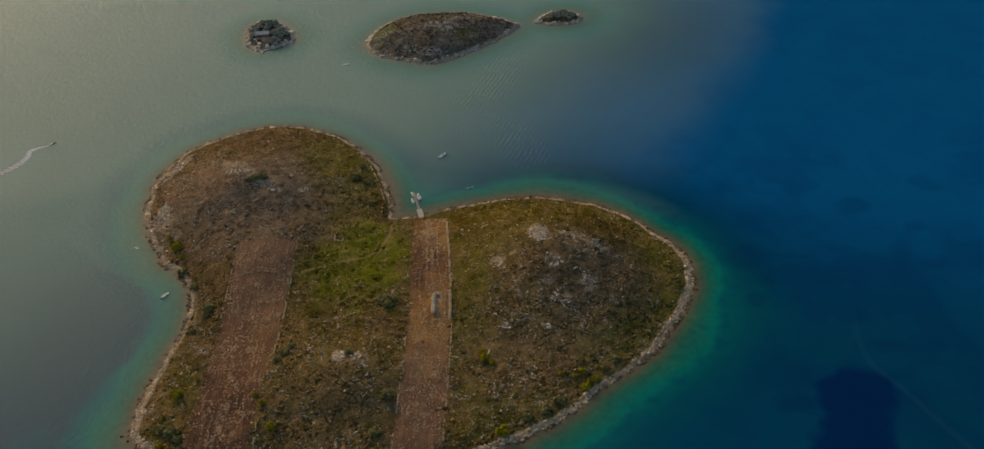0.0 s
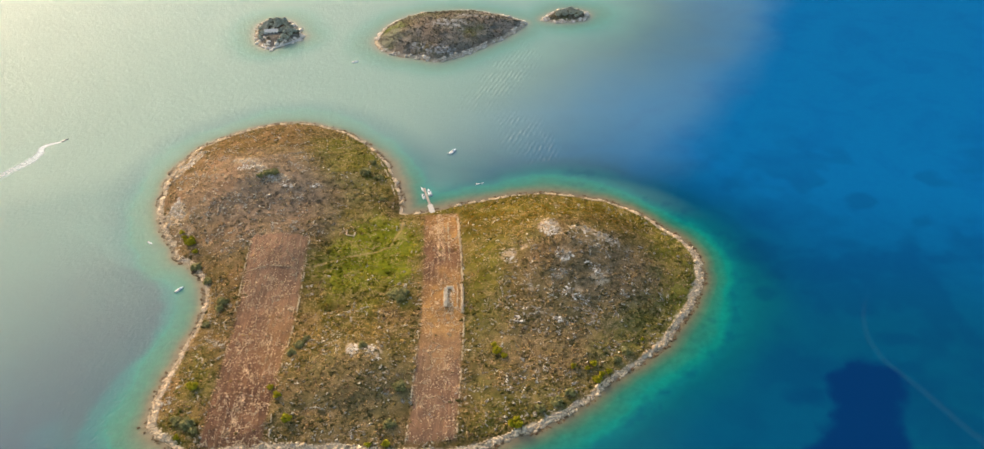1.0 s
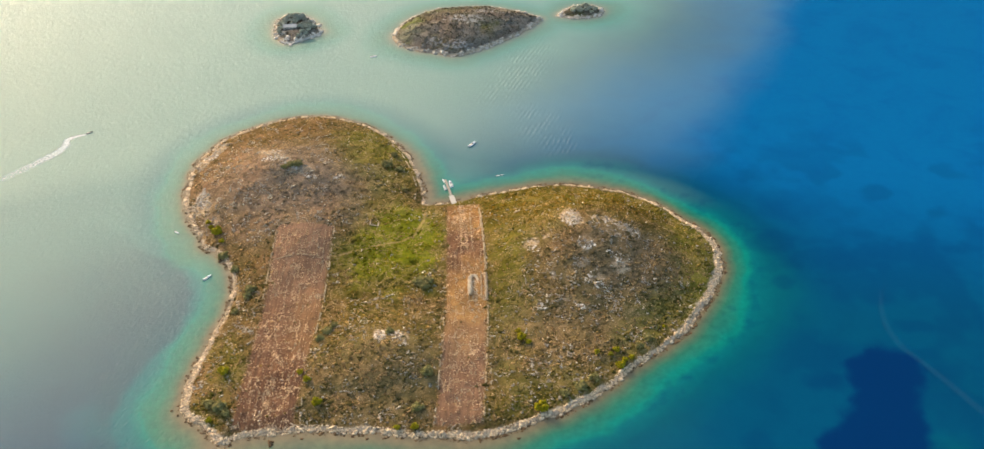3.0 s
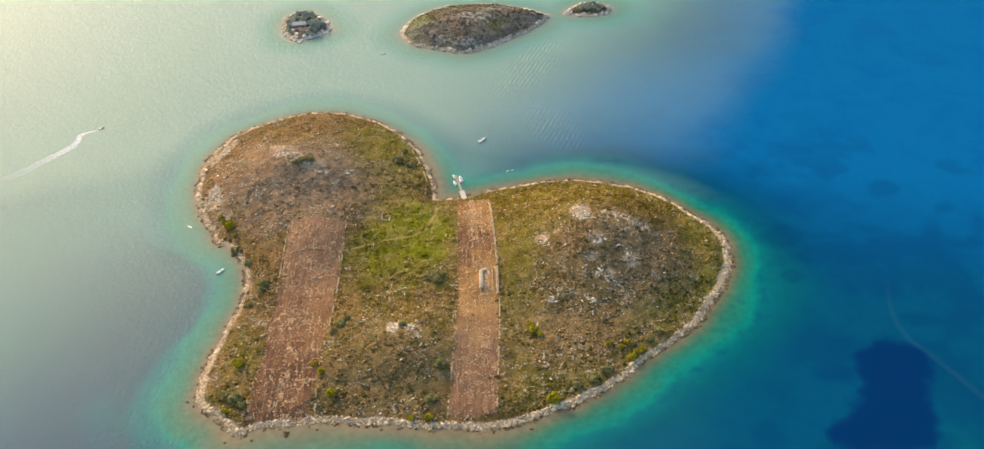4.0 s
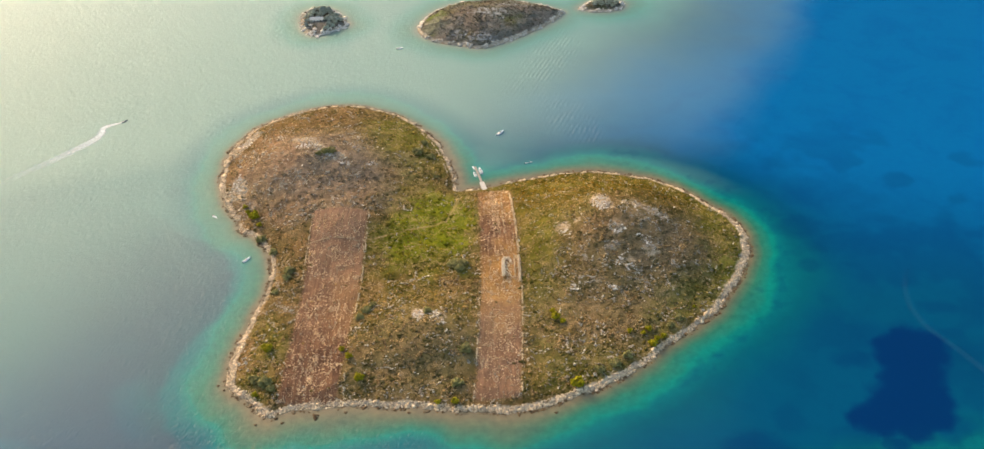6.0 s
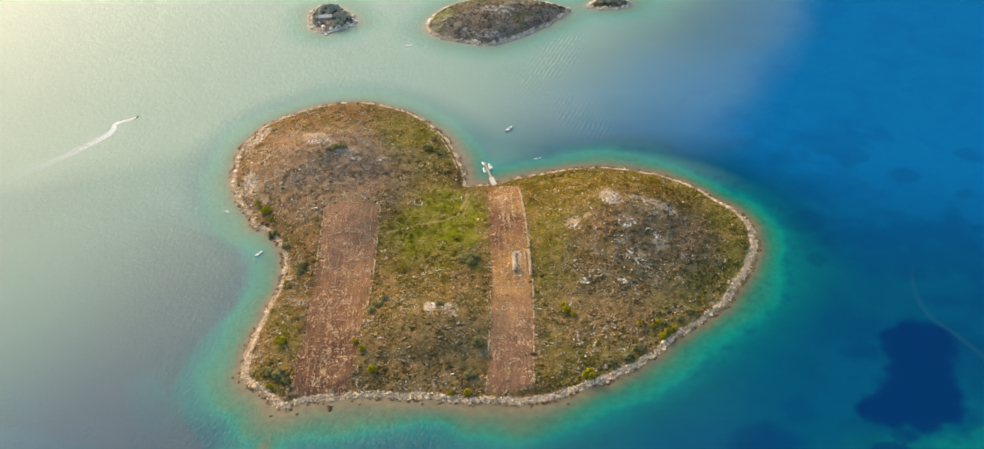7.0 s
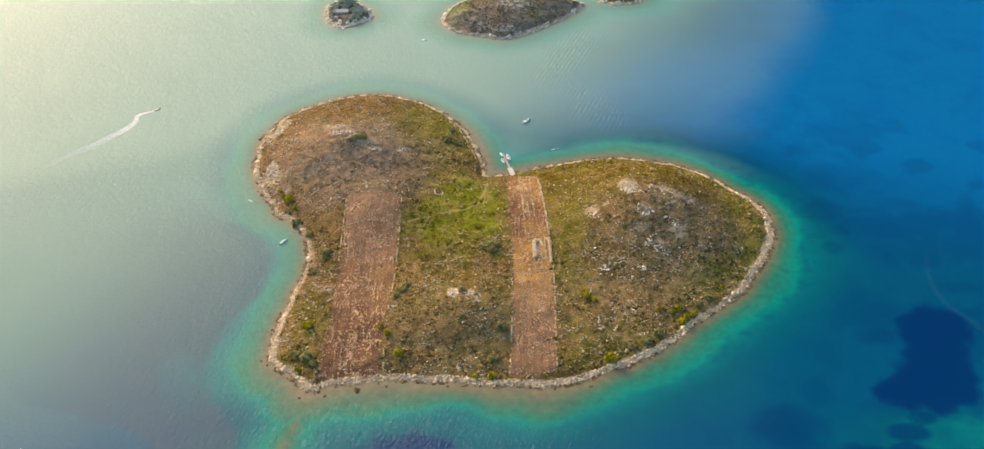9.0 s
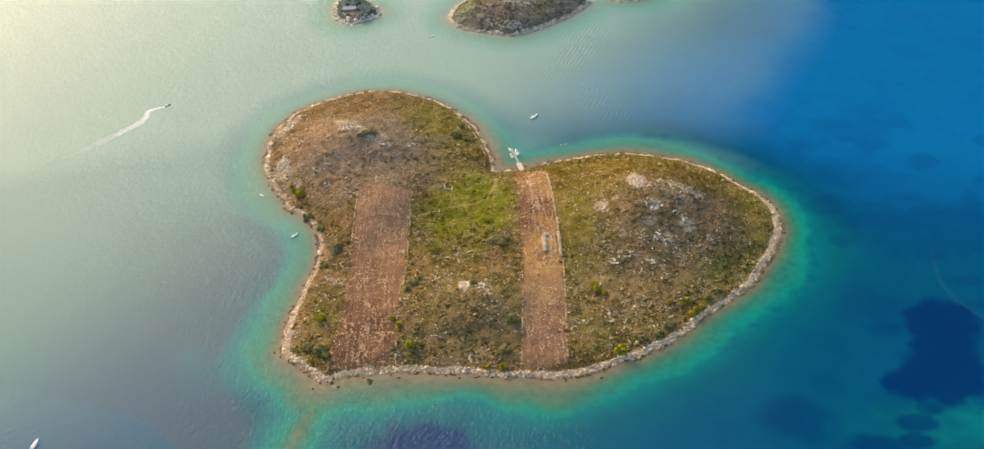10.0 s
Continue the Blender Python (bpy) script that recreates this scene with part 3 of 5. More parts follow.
def sea():
    xs, ys = spaced(-440, 440, 2.4, 5200), spaced(350, 1200, 2.4, 6500)
    gx, gy = np.meshgrid(xs, ys)
    x, y = gx.ravel(), gy.ravel()
    heart = -inside_by(x, y, HEART)
    far = np.minimum(np.minimum(-inside_by(x, y, VILLA_ISLE), -inside_by(x, y, SCRUB_ISLE)), -inside_by(x, y, ROCK_ISLE))
    warp = (fbm(x, y, 60, 61) - 0.5) * 26 + (fbm(x, y, 12, 67) - 0.5) * 5
    # the shelf round the heart is wide off the south and west, narrow off the north and east
    south = smooth(500, 440, y) * smooth(110, 10, x)
    west = smooth(-20, -150, x)
    north = smooth(690, 740, y) * smooth(-30, 20, x)
    reach = 1.75 - 0.75 * np.maximum(0.8 * west, 0.75 * south) + 0.1 * north
    u = np.clip(heart + warp * smooth(4, 30, heart), 0, None)
    depth = (0.15 - 0.07 * south - 0.05 * north - 0.08 * blob(x, y, -42, 765, 34, 66, 15, 0.5)) * np.clip(u, 0, 8) + reach * (0.065 * np.clip(u - 8, 0, 20) + 0.145 * np.clip(u - 24, 0, 40) + 0.16 * np.clip(u - 60, 0, None))
    uf = np.clip(far + warp * smooth(2, 25, far), 0, None)
    depth = np.minimum(depth, 0.16 * np.clip(uf, 0, 8) + 0.07 * np.clip(uf - 8, 0, 40) + 0.15 * np.clip(uf - 48, 0, None))
    # the bank that runs out from the foot, and the sandy floor to the south-east
    spit = along(x, y, [(-163, 450), (-170, 416), (-181, 380), (-196, 330)]) + (fbm(x, y, 14, 71) - 0.5) * 10
    depth = np.minimum(depth, np.clip(0.85 + 0.17 * np.clip(spit, 0, None), 0, 30))
    depth = np.minimum(depth, 0.35 + 0.045 * np.hypot(x + 34, y - 733) ** 1.15 + 0.5 * fbm(x, y, 12, 89))
    shelf = 0.8 * blob(x, y, 275, 385, 80, 34, 0, 0.7, 0.5) + 0.55 * blob(x, y, 345, 440, 60, 70, 0, 0.8, 0.5) + 0.60 * blob(x, y, 232, 590, 40, 36, 20, 0.9, 0.7)
    shelf = np.clip(shelf + 0.35 * blob(x, y, 310, 548, 50, 22, 30, 0.8, 0.7) + 0.25 * blob(x, y, 200, 400, 60, 40, 0, 0.9, 0.5), 0, 1)
    depth = depth * (1 - shelf) + np.minimum(depth, 4.6) * shelf
    # glare and haze painted pale on the channel between the islands and the west, bounded by the deep to the east
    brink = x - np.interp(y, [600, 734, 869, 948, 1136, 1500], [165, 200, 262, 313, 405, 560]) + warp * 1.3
    sand_glare = (0.26 * smooth(40, -50, brink) + 0.74 * smooth(-20, -360, brink)) * np.maximum(smooth(700, 880, y + 0.3 * np.clip(-150 - x, 0, 400)), 0.7 * smooth(380, 850, y + np.clip(-170 - x, 0, 400)) * smooth(-140, -230, x))
    sand_glare = np.maximum(sand_glare, 0.3 * north * smooth(50, 25, heart))
    sand_glare = sand_glare * (0.52 * smooth(1, 16, heart) + 0.33 * smooth(24, 60, heart)) * (0.50 + 0.50 * smooth(8, 50, far))
    sand_glare = np.maximum(sand_glare, 0.32 * blob(x, y, -14, 785, 72, 52, 30, 0.95, 0.3) * smooth(8, 40, heart))
    channel = smooth(-140, -420, brink) * smooth(560, 760, y + 1.0 * (-150 - x))
    depth = depth * (1 - channel) + np.minimum(depth, 5.0 + 0.06 * depth) * channel
    floor_depth = 10.5 + 16 * smooth(550, 820, y + 0.25 * (x - 250))
    depth = floor_depth * np.tanh(depth / floor_depth)
    weed = smooth(-5, 5, inside_by(x, y, WEED_BED) + (fbm(x, y, 9, 143) - 0.5) * 12)
    for cx, cy, rx, ry, k in ((258, 406, 9, 6, 0.75), (242, 393, 15, 7, 0.85), (236, 378, 12, 7, 0.85), (212, 374, 20, 10, 0.8), (252, 486, 14, 11, 0.42), (254, 596, 9, 8, 0.35),
                              (193, 431, 11, 11, 0.22), (165, 399, 22, 17, 0.5), (158, 494, 5, 3, 0.4), (178, 512, 6, 4, 0.3), (338, 540, 16, 9, 0.35), (302, 621, 40, 18, 0.3),
                              (262, 648, 22, 16, 0.35), (330, 590, 46, 14, 0.25), (300, 700, 40, 26, 0.2), (-90, 386, 33, 19, 0.85)):
        weed = np.maximum(weed, k * blob(x, y, cx, cy, rx, ry, 0, 0.4, 1.1))
    weed = np.maximum(weed, 0.30 * smooth(0.50, 0.70, fbm(x, y, 34, 73)) * smooth(190, 260, x) * smooth(50, 80, heart) * smooth(900, 700, y))
    weed = np.maximum(weed, 0.22 * smooth(0.58, 0.7, fbm(x, y, 9, 79)) * smooth(12, 20, heart) * smooth(60, 35, heart) * smooth(90, 130, x))
    bed = smooth(-4, 5, inside_by(x, y, WEST_BED)) * (1 - 0.7 * blob(x, y, -262, 462, 14, 24, 20, 0.7)) * smooth(-430, -250, x) * smooth(760, 600, y)
    # trains of swell that run through the channel, along the west and far out in the east
    wash = smooth(16, 4, along(x, y, [(-318, 690), (-312, 607), (-305, 541), (-300, 464), (-292, 390)]) + (fbm(x, y, 20, 97) - 0.5) * 14)
    swell = np.clip(blob(x, y, 62, 975, 75, 26, 62, 0.6, 0.6) + 0.8 * blob(x, y, 82, 840, 50, 24, 112, 0.6, 0.6) + 0.2 * blob(x, y, 335, 985, 90, 16, 58, 0.6, 0.6), 0, 1)
    # the wind drops in the lee, to the east
    wind = 0.40 * smooth(40, -50, brink) + 0.60 * smooth(-20, -330, brink)
    ripple = (0.12 + 0.88 * smooth(120, -230, x)) * (0.4 + 0.6 * smooth(12, 60, heart)) * (2.0 - 0.85 * smooth(420, 680, y) + 0.6 * smooth(600, 950, y))
    nx, ny = len(xs), len(ys)
    idx = np.arange(nx * ny).reshape(ny, nx)
    faces = np.stack([idx[:-1, :-1], idx[:-1, 1:], idx[1:, 1:], idx[1:, :-1]], -1).reshape(-1, 4)
    me = mesh_of("sea", np.stack([x, y, 0 * x], -1), faces, SEA, {"depth": depth, "weed": np.clip(weed, 0, 1), "sand_glare": np.clip(sand_glare, 0, 1), "swell": swell, "wash": wash, "bed": 0.42 * bed, "wind": wind, "ripple": ripple})
    tagged(new("water", me), "rippled sea, turquoise over the shallows and deep blue beyond", "sea", kind="structure")


sea()


# ---- the islands' ground ----
def heart_zones(x, y, d):
    z = {}
    z["soil"] = np.maximum(band(x, y, *FIELD_WEST), band(x, y, *FIELD_MID))
    mid = band(x, y, *FIELD_MID)
    z["green"] = np.clip(blob(x, y, -52, 672, 34, 34, 0, 0.5) + 0.85 * blob(x, y, -62, 632, 44, 36, 0, 0.6) + 0.32 * blob(x, y, 34, 580, 18, 80, 0, 0.6) + 0.25 * blob(x, y, 45, 660, 34, 44, 0, 0.6) + 0.22 * blob(x, y, 105, 585, 90, 70, 0, 0.9)
                         + 0.55 * blob(x, y, 80, 712, 95, 26, -8, 0.6) + 0.55 * blob(x, y, -85, 795, 40, 60, 20, 0.5) + 0.35 * blob(x, y, -75, 712, 36, 24, 0, 0.6)
                         + 0.30 * blob(x, y, 60, 482, 60, 20, 16, 0.5) + 0.35 * blob(x, y, 150, 555, 60, 22, 45, 0.6)
                         + 0.25 * blob(x, y, -65, 525, 50, 60, 0, 0.6) + 0.45 * blob(x, y, 190, 640, 22, 70, 0, 0.6) + 0.4 * blob(x, y, -176, 500, 14, 50, 0, 0.6), 0, 1)
    z["gold"] = np.clip(0.3 * blob(x, y, 34, 640, 24, 60, 0, 0.7) + 0.9 * blob(x, y, 62, 700, 72, 38, -4, 0.6) + 0.55 * blob(x, y, 135, 690, 46, 26, -30, 0.6) + 0.9 * mid * blob(x, y, 0, 574, 26, 38, 0, 0.9, 1.4) + 0.15 * mid * blob(x, y, 0, 690, 26, 30, 0, 0.8, 1.2)
                        + 0.35 * blob(x, y, -190, 845, 56, 24, 25, 0.6) + 0.4 * blob(x, y, -85, 560, 40, 40, 0, 0.7) + 0.25 * blob(x, y, 70, 560, 60, 50, 0, 0.8), 0, 1)
    # widest on the west lobe, where its pale grey stands in for haze
    z["hazed_heath"] = np.clip(0.35 * blob(x, y, 115, 616, 58, 34, -15, 0.6) + 0.38 * blob(x, y, 100, 560, 80, 50, 30, 0.8) + 0.3 * blob(x, y, -60, 500, 45, 40, 0, 0.7) + 0.95 * blob(x, y, -165, 738, 78, 66, 0, 0.6), 0, 1) * (1 - 0.7 * z["green"])
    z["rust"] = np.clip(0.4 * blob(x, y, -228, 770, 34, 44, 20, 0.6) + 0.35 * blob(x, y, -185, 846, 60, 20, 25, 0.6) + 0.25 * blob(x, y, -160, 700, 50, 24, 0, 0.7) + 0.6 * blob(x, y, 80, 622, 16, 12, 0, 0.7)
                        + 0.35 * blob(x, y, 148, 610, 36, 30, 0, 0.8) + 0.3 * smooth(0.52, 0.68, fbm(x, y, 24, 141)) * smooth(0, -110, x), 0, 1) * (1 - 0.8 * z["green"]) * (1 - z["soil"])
    stone = np.zeros(len(x))
    for cx, cy, rx, ry, turn, k in ROCKS:
        stone = np.maximum(stone, k * blob(x, y, cx, cy, rx, ry, turn, 0.5))
    z["stone"] = stone
    z["dust"] = smooth(500, 680, y) * smooth(-60, -100, x) + 0.6 * smooth(575, 530, y) * smooth(-40, -30, x) * smooth(60, 40, x)
    z["track"] = np.maximum(0.75 * smooth(1.4, 0.5, along(x, y, TRACK)), 0.7 * smooth(1.5, 0.5, along(x, y, SHORE_TRACK)))
    width = 0.5 + 2.8 * smooth(560, 480, y) + 4.2 * smooth(130, 190, x) * smooth(700, 650, y) + 1.6 * smooth(-170, -215, x) + (fbm(x, y, 6, 83) - 0.5) * 7
    z["shore"] = smooth(width + 0.9, width - 0.9, d)
    z["wet"] = smooth(0.5, -0.5, d - 0.4)
    return z


ROCKS = [(90, 652, 9, 13, 20, 1.0), (114, 652, 14, 4, -8, 0.7), (134, 643, 12, 5, -25, 0.75), (97, 620, 12, 6, 60, 0.5), (121, 633, 8, 5, 0, 0.5), (123, 598, 8, 7, -30, 0.6), (133, 609, 7, 5, 60, 0.5),
         (55, 630, 8, 7, 0, 0.75), (67, 634, 6, 4, 30, 0.6), (92, 602, 8, 5, 20, 0.6), (70, 592, 5, 9, 30, 0.5), (102, 586, 10, 7, 10, 0.5), (73, 570, 14, 8, 0, 0.42), (56, 580, 12, 7, 0, 0.4),
         (-183, 782, 12, 7, -10, 1.0), (-168, 768, 12, 6, -40, 0.7), (-153, 750, 13, 7, 30, 0.7), (-170, 750, 12, 8, 0, 0.5), (-115, 747, 8, 10, -60, 0.5), (-136, 772, 6, 4, 0, 0.5),
         (-238, 722, 10, 18, 20, 1.0), (-224, 698, 8, 8, 0, 0.5), (-252, 800, 7, 14, -20, 1.0), (-243, 822, 6, 12, -30, 1.0), (-63, 536, 6, 8, 0, 1.0), (-49, 535, 8, 9, 0, 0.5),
         (-185, 705, 36, 16, 0, 0.34), (-140, 715, 40, 18, 0, 0.28), (-200, 760, 30, 30, 0, 0.3)]


def ground(poly, height, step, zones, label, mat=GROUND):
    lo, hi = poly.min(0) - 9, poly.max(0) + 9
    xs, ys = np.arange(lo[0], hi[0], step), np.arange(lo[1], hi[1], step)
    gx, gy = np.meshgrid(xs, ys)
    r = np.random.default_rng(3)
    x = gx.ravel() + r.uniform(-0.25, 0.25, gx.size) * step
    y = gy.ravel() + r.uniform(-0.25, 0.25, gx.size) * step
    d = inside_by(x, y, poly)
    z = height(x, y, d)
    idx = np.arange(len(x)).reshape(gx.shape)
    faces = np.stack([idx[:-1, :-1], idx[:-1, 1:], idx[1:, 1:], idx[1:, :-1]], -1).reshape(-1, 4)
    faces = faces[(d[faces] > -7).all(1)]
    used = np.unique(faces)
    back = np.full(len(x), -1)
    back[used] = np.arange(len(used))
    x, y, z, d = x[used], y[used], z[used], d[used]
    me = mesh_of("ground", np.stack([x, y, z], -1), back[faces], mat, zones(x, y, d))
    return tagged(new("ground", me), label, "island", kind="structure")


def isle_zones(green, stone_at, lush_at=()):
    def zones(x, y, d):
        stone = np.zeros(len(x))
        for cx, cy, rx, ry in stone_at:
            stone = np.maximum(stone, 0.55 * blob(x, y, cx, cy, rx, ry, 0, 0.6))
        width = 3.4 + (fbm(x, y, 8, 83) - 0.5) * 3
        zero = np.zeros(len(x))
        lush = zero
        for cx, cy, rx, ry in lush_at:
            lush = np.maximum(lush, 0.8 * blob(x, y, cx, cy, rx, ry, 0, 0.6))
        return {"soil": zero, "green": np.maximum(lush, green * smooth(0.4, 0.7, fbm(x, y, 30, 91))), "gold": zero + 0.15, "hazed_heath": 0.5 * smooth(0.25, 0.5, fbm(x, y, 26, 93)), "rust": 0.6 * smooth(0.5, 0.7, fbm(x, y, 22, 95)),
                "stone": stone, "track": zero, "dust": zero, "shore": smooth(width + 0.8, width - 0.8, d), "wet": smooth(0.5, -0.5, d - 0.4)}
    return zones


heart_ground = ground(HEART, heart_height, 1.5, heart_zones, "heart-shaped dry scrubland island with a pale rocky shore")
VILLA_H, SCRUB_H, ROCK_H = isle_height(4.0, 10), isle_height(17.0, 30), isle_height(3.0, 10)
villa_ground = ground(VILLA_ISLE, VILLA_H, 2.0, isle_zones(0.3, []), "small wooded islet with a stony shore", GREY_GROUND)
scrub_ground = ground(SCRUB_ISLE, SCRUB_H, 2.0, isle_zones(0.25, [(-12, 1032, 26, 10), (0, 1085, 30, 14), (-35, 1040, 16, 9), (30, 1110, 26, 9)], [(-70, 1078, 16, 30), (-40, 1128, 24, 10)]), "brown scrub-covered island with a pale rocky rim", GREY_GROUND)
rock_ground = ground(ROCK_ISLE, ROCK_H, 2.0, isle_zones(0.3, []), "tiny islet with pale rocks and dark shrubs", GREY_GROUND)


# ---- scrub, stones and shore rocks ----
def stuff(name, v, f, mat, label, category, attrs=None, parent=None):
    ob = new(name, mesh_of(name, v, f, mat, attrs))
    if parent:
        ob.parent = parent
        return tagged(ob, label, kind="stuff")
    return tagged(ob, label, category, kind="stuff")


def candidates(poly, n, seed):
    r = np.random.default_rng(seed)
    lo, hi = poly.min(0), poly.max(0)
    x, y = r.uniform(lo[0], hi[0], n), r.uniform(lo[1], hi[1], n)
    d = inside_by(x, y, poly)
    keep = d > 0
    return x[keep], y[keep], d[keep], r


def heart_scrub():
    """Bushes that gather in thickets, with winding bare gaps between them."""
    x, y, d, r = candidates(HEART, 150000, 11)
    z = heart_zones(x, y, d)
    dense = smooth(0.30, 0.62, fbm(x, y, 26, 101)) * 0.6 + 0.4
    dense = dense * smooth(0.32, 0.60, fbm(x, y, 8, 103)) * (1 - 0.985 * z["soil"]) * (1 - z["track"]) * (1 - 0.7 * z["stone"]) * smooth(1.5, 5, d - 3.4 * smooth(560, 480, y) - 5.0 * smooth(130, 190, x) * smooth(700, 650, y))
    dense = np.clip(2.0 * dense * (1.0 + 0.4 * smooth(20, 8, d)) * (1 - 0.75 * thread(x, y, 13, 151, 0.035)), 0, 1)
    keep = r.random(len(x)) < dense
    x, y, d = x[keep], y[keep], d[keep]
    size = r.gamma(2.4, 0.22, len(x)).clip(0.28, 1.9) * (0.7 + 0.6 * fbm(x, y, 14, 107))
    h = heart_height(x, y, d)
    v, f, who = scatter(np.stack([x, y, h], -1), size, 0.13, 0.45, ICO1, 13)
    g = {k: z[k][keep][who] for k in ("green", "gold", "hazed_heath")}
    stuff("scrub", v, f, SCRUB, "low olive-brown scrub bushes scattered over dry ground", "scrub", g)


def heart_stones():
    """Loose limestone: heaps on the bare ledges, broken threads elsewhere."""
    x, y, d, r = candidates(HEART, 420000, 17)
    z = heart_zones(x, y, d)
    lines = thread(x, y, 13, 151, 0.024) * smooth(0.38, 0.54, fbm(x, y, 22, 117)) + 0.9 * thread(x, y, 7, 153, 0.03) * smooth(0.42, 0.56, fbm(x, y, 30, 119))
    pale = np.clip(0.25 + 0.8 * z["hazed_heath"] + 0.7 * smooth(660, 570, y) + 0.5 * z["rust"], 0, 1)
    dense = 0.006 + 1.0 * lines * pale * (0.3 + 0.7 * smooth(0.35, 0.6, fbm(x, y, 3.5, 155))) + 0.24 * smooth(0.3, 0.8, z["stone"]) * smooth(0.38, 0.58, fbm(x, y, 6, 121))
    dense = dense * (1 - 0.8 * z["green"]) * (1 - 0.95 * z["soil"])
    keep = (r.random(len(x)) < dense) & (d > 3)
    x, y, d, bare = x[keep], y[keep], d[keep], z["stone"][keep]
    size = r.gamma(2.6, 0.19, len(x)).clip(0.25, 1.2) * (1 + 0.5 * bare)
    v, f, who = scatter(np.stack([x, y, heart_height(x, y, d) + 0.22], -1), size, 0.2, 0.3, CHIP, 19, 0.1, 1.9)
    stuff("limestone_rubble", v, f, GREY_STONE, "pale grey limestone rubble lying among the scrub", "rocks")


def shore_points(poly, n, inner, outer, seed):
    r = np.random.default_rng(seed)
    step = np.roll(poly, -1, 0) - poly
    k = r.integers(0, len(poly), n)
    t = r.random((n, 1))
    p = poly[k] + t * step[k]
    side = np.stack([-step[k][:, 1], step[k][:, 0]], -1) / (np.hypot(*step[k].T)[:, None] + 1e-9)
    turn = 1.0 if inside_by(poly[:1, 0] - 0.5 * step[0, 1], poly[:1, 1] + 0.5 * step[0, 0], poly)[0] > 0 else -1.0
    width = inner * (0.40 + 0.60 * smooth(560, 480, p[:, 1:]) + 0.9 * smooth(130, 190, p[:, :1]) * smooth(700, 650, p[:, 1:]) + 0.6 * smooth(-170, -215, p[:, :1]))
    return p + side * turn * (r.random((n, 1)) * (width + outer) - outer), r


def shore_rocks(poly, height, n, inner, seed, label, biggest=2.0, grow=1.0):
    """Blocks along the waterline, in heaps with gaps between them."""
    p, r = shore_points(poly, n, inner, 1.2, seed)
    d = inside_by(p[:, 0], p[:, 1], poly)
    keep = (d > -1.6) & (fbm(p[:, 0], p[:, 1], 6, seed) > 0.49 - 0.24 * smooth(560, 480, p[:, 1]) - 0.16 * smooth(130, 190, p[:, 0]))
    p, d = p[keep], d[keep]
    size = r.gamma(2.0, 0.23, len(p)).clip(0.22, biggest) * grow * (1 + 0.2 * smooth(640, 720, p[:, 1]))
    v, f, who = scatter(np.stack([p[:, 0], p[:, 1], np.maximum(height(p[:, 0], p[:, 1], d), -0.3) + 0.15], -1), size, 0.55, 0.32, ICO1, seed + 1, 0.4)
    stuff("shore_rocks", v, f, GREY_STONE if grow > 1 else LIMESTONE, label, "rocks")


# wet stones; their dark colour also stands in for shaded sides of shore rocks
def sunken_rocks(poly, n, seed, label):
    p, r = shore_points(poly, n, 0.0, 4.0, seed)
    d = inside_by(p[:, 0], p[:, 1], poly)
    keep = (d < -0.2) & (fbm(p[:, 0], p[:, 1], 7, seed) > 0.44)
    p = p[keep]
    size = r.gamma(2.4, 0.22, len(p)).clip(0.3, 1.3)
    v, f, who = scatter(np.stack([p[:, 0], p[:, 1], -0.12 * size], -1), size, 0.5, 0.32, ICO1, seed + 1, 0.3)
    stuff("wet_rocks", v, f, WET_STONE, label, "rocks")


def field_stones():
    """Ploughed-up stones and dry stubble clods, in winding threads along the furrows."""
    r = np.random.default_rng(19)
    x = np.r_[r.uniform(-168, -106, 95000), r.uniform(-26, 22, 80000)]
    y = np.r_[r.uniform(455, 685, 95000), r.uniform(452, 716, 80000)]
    d = inside_by(x, y, HEART)
    soil = np.maximum(band(x, y, *FIELD_WEST), band(x, y, *FIELD_MID))
    furrow = smooth(0.1, 0.95, np.cos(2 * np.pi * (x + 0.02 * y + 1.2 * fbm(x, y, 30, 127)) / 5.2))
    seam = thread(x, 0.5 * y, 4.6, 123, 0.055) * smooth(0.34, 0.58, fbm(x, y, 14, 125))
    edge = smooth(5.0, 2.0, abs(x - np.interp(y, [455, 555, 640, 712], [-3, 0, 0, -4])) + 1.5 * fbm(x, y, 6, 129)) * smooth(630, 660, y)
    keep = (r.random(len(x)) < 0.75 * soil * np.clip(0.03 + 0.22 * furrow * smooth(0.4, 0.62, fbm(x, y, 8, 121)) + 0.8 * seam + 0.45 * edge, 0, 1)) & (d > 3)
    x, y, d = x[keep], y[keep], d[keep]
    size = r.gamma(3.0, 0.125, len(x)).clip(0.18, 0.75)
    v, f, who = scatter(np.stack([x, y, heart_height(x, y, d) + 0.08], -1), size, 0.18, 0.3, CHIP, 23, 0.1, 1.9)
    stuff("field_stones", v, f, FIELD_STONE, "pale stones and stubble turned up along the furrows of a field", "stones")


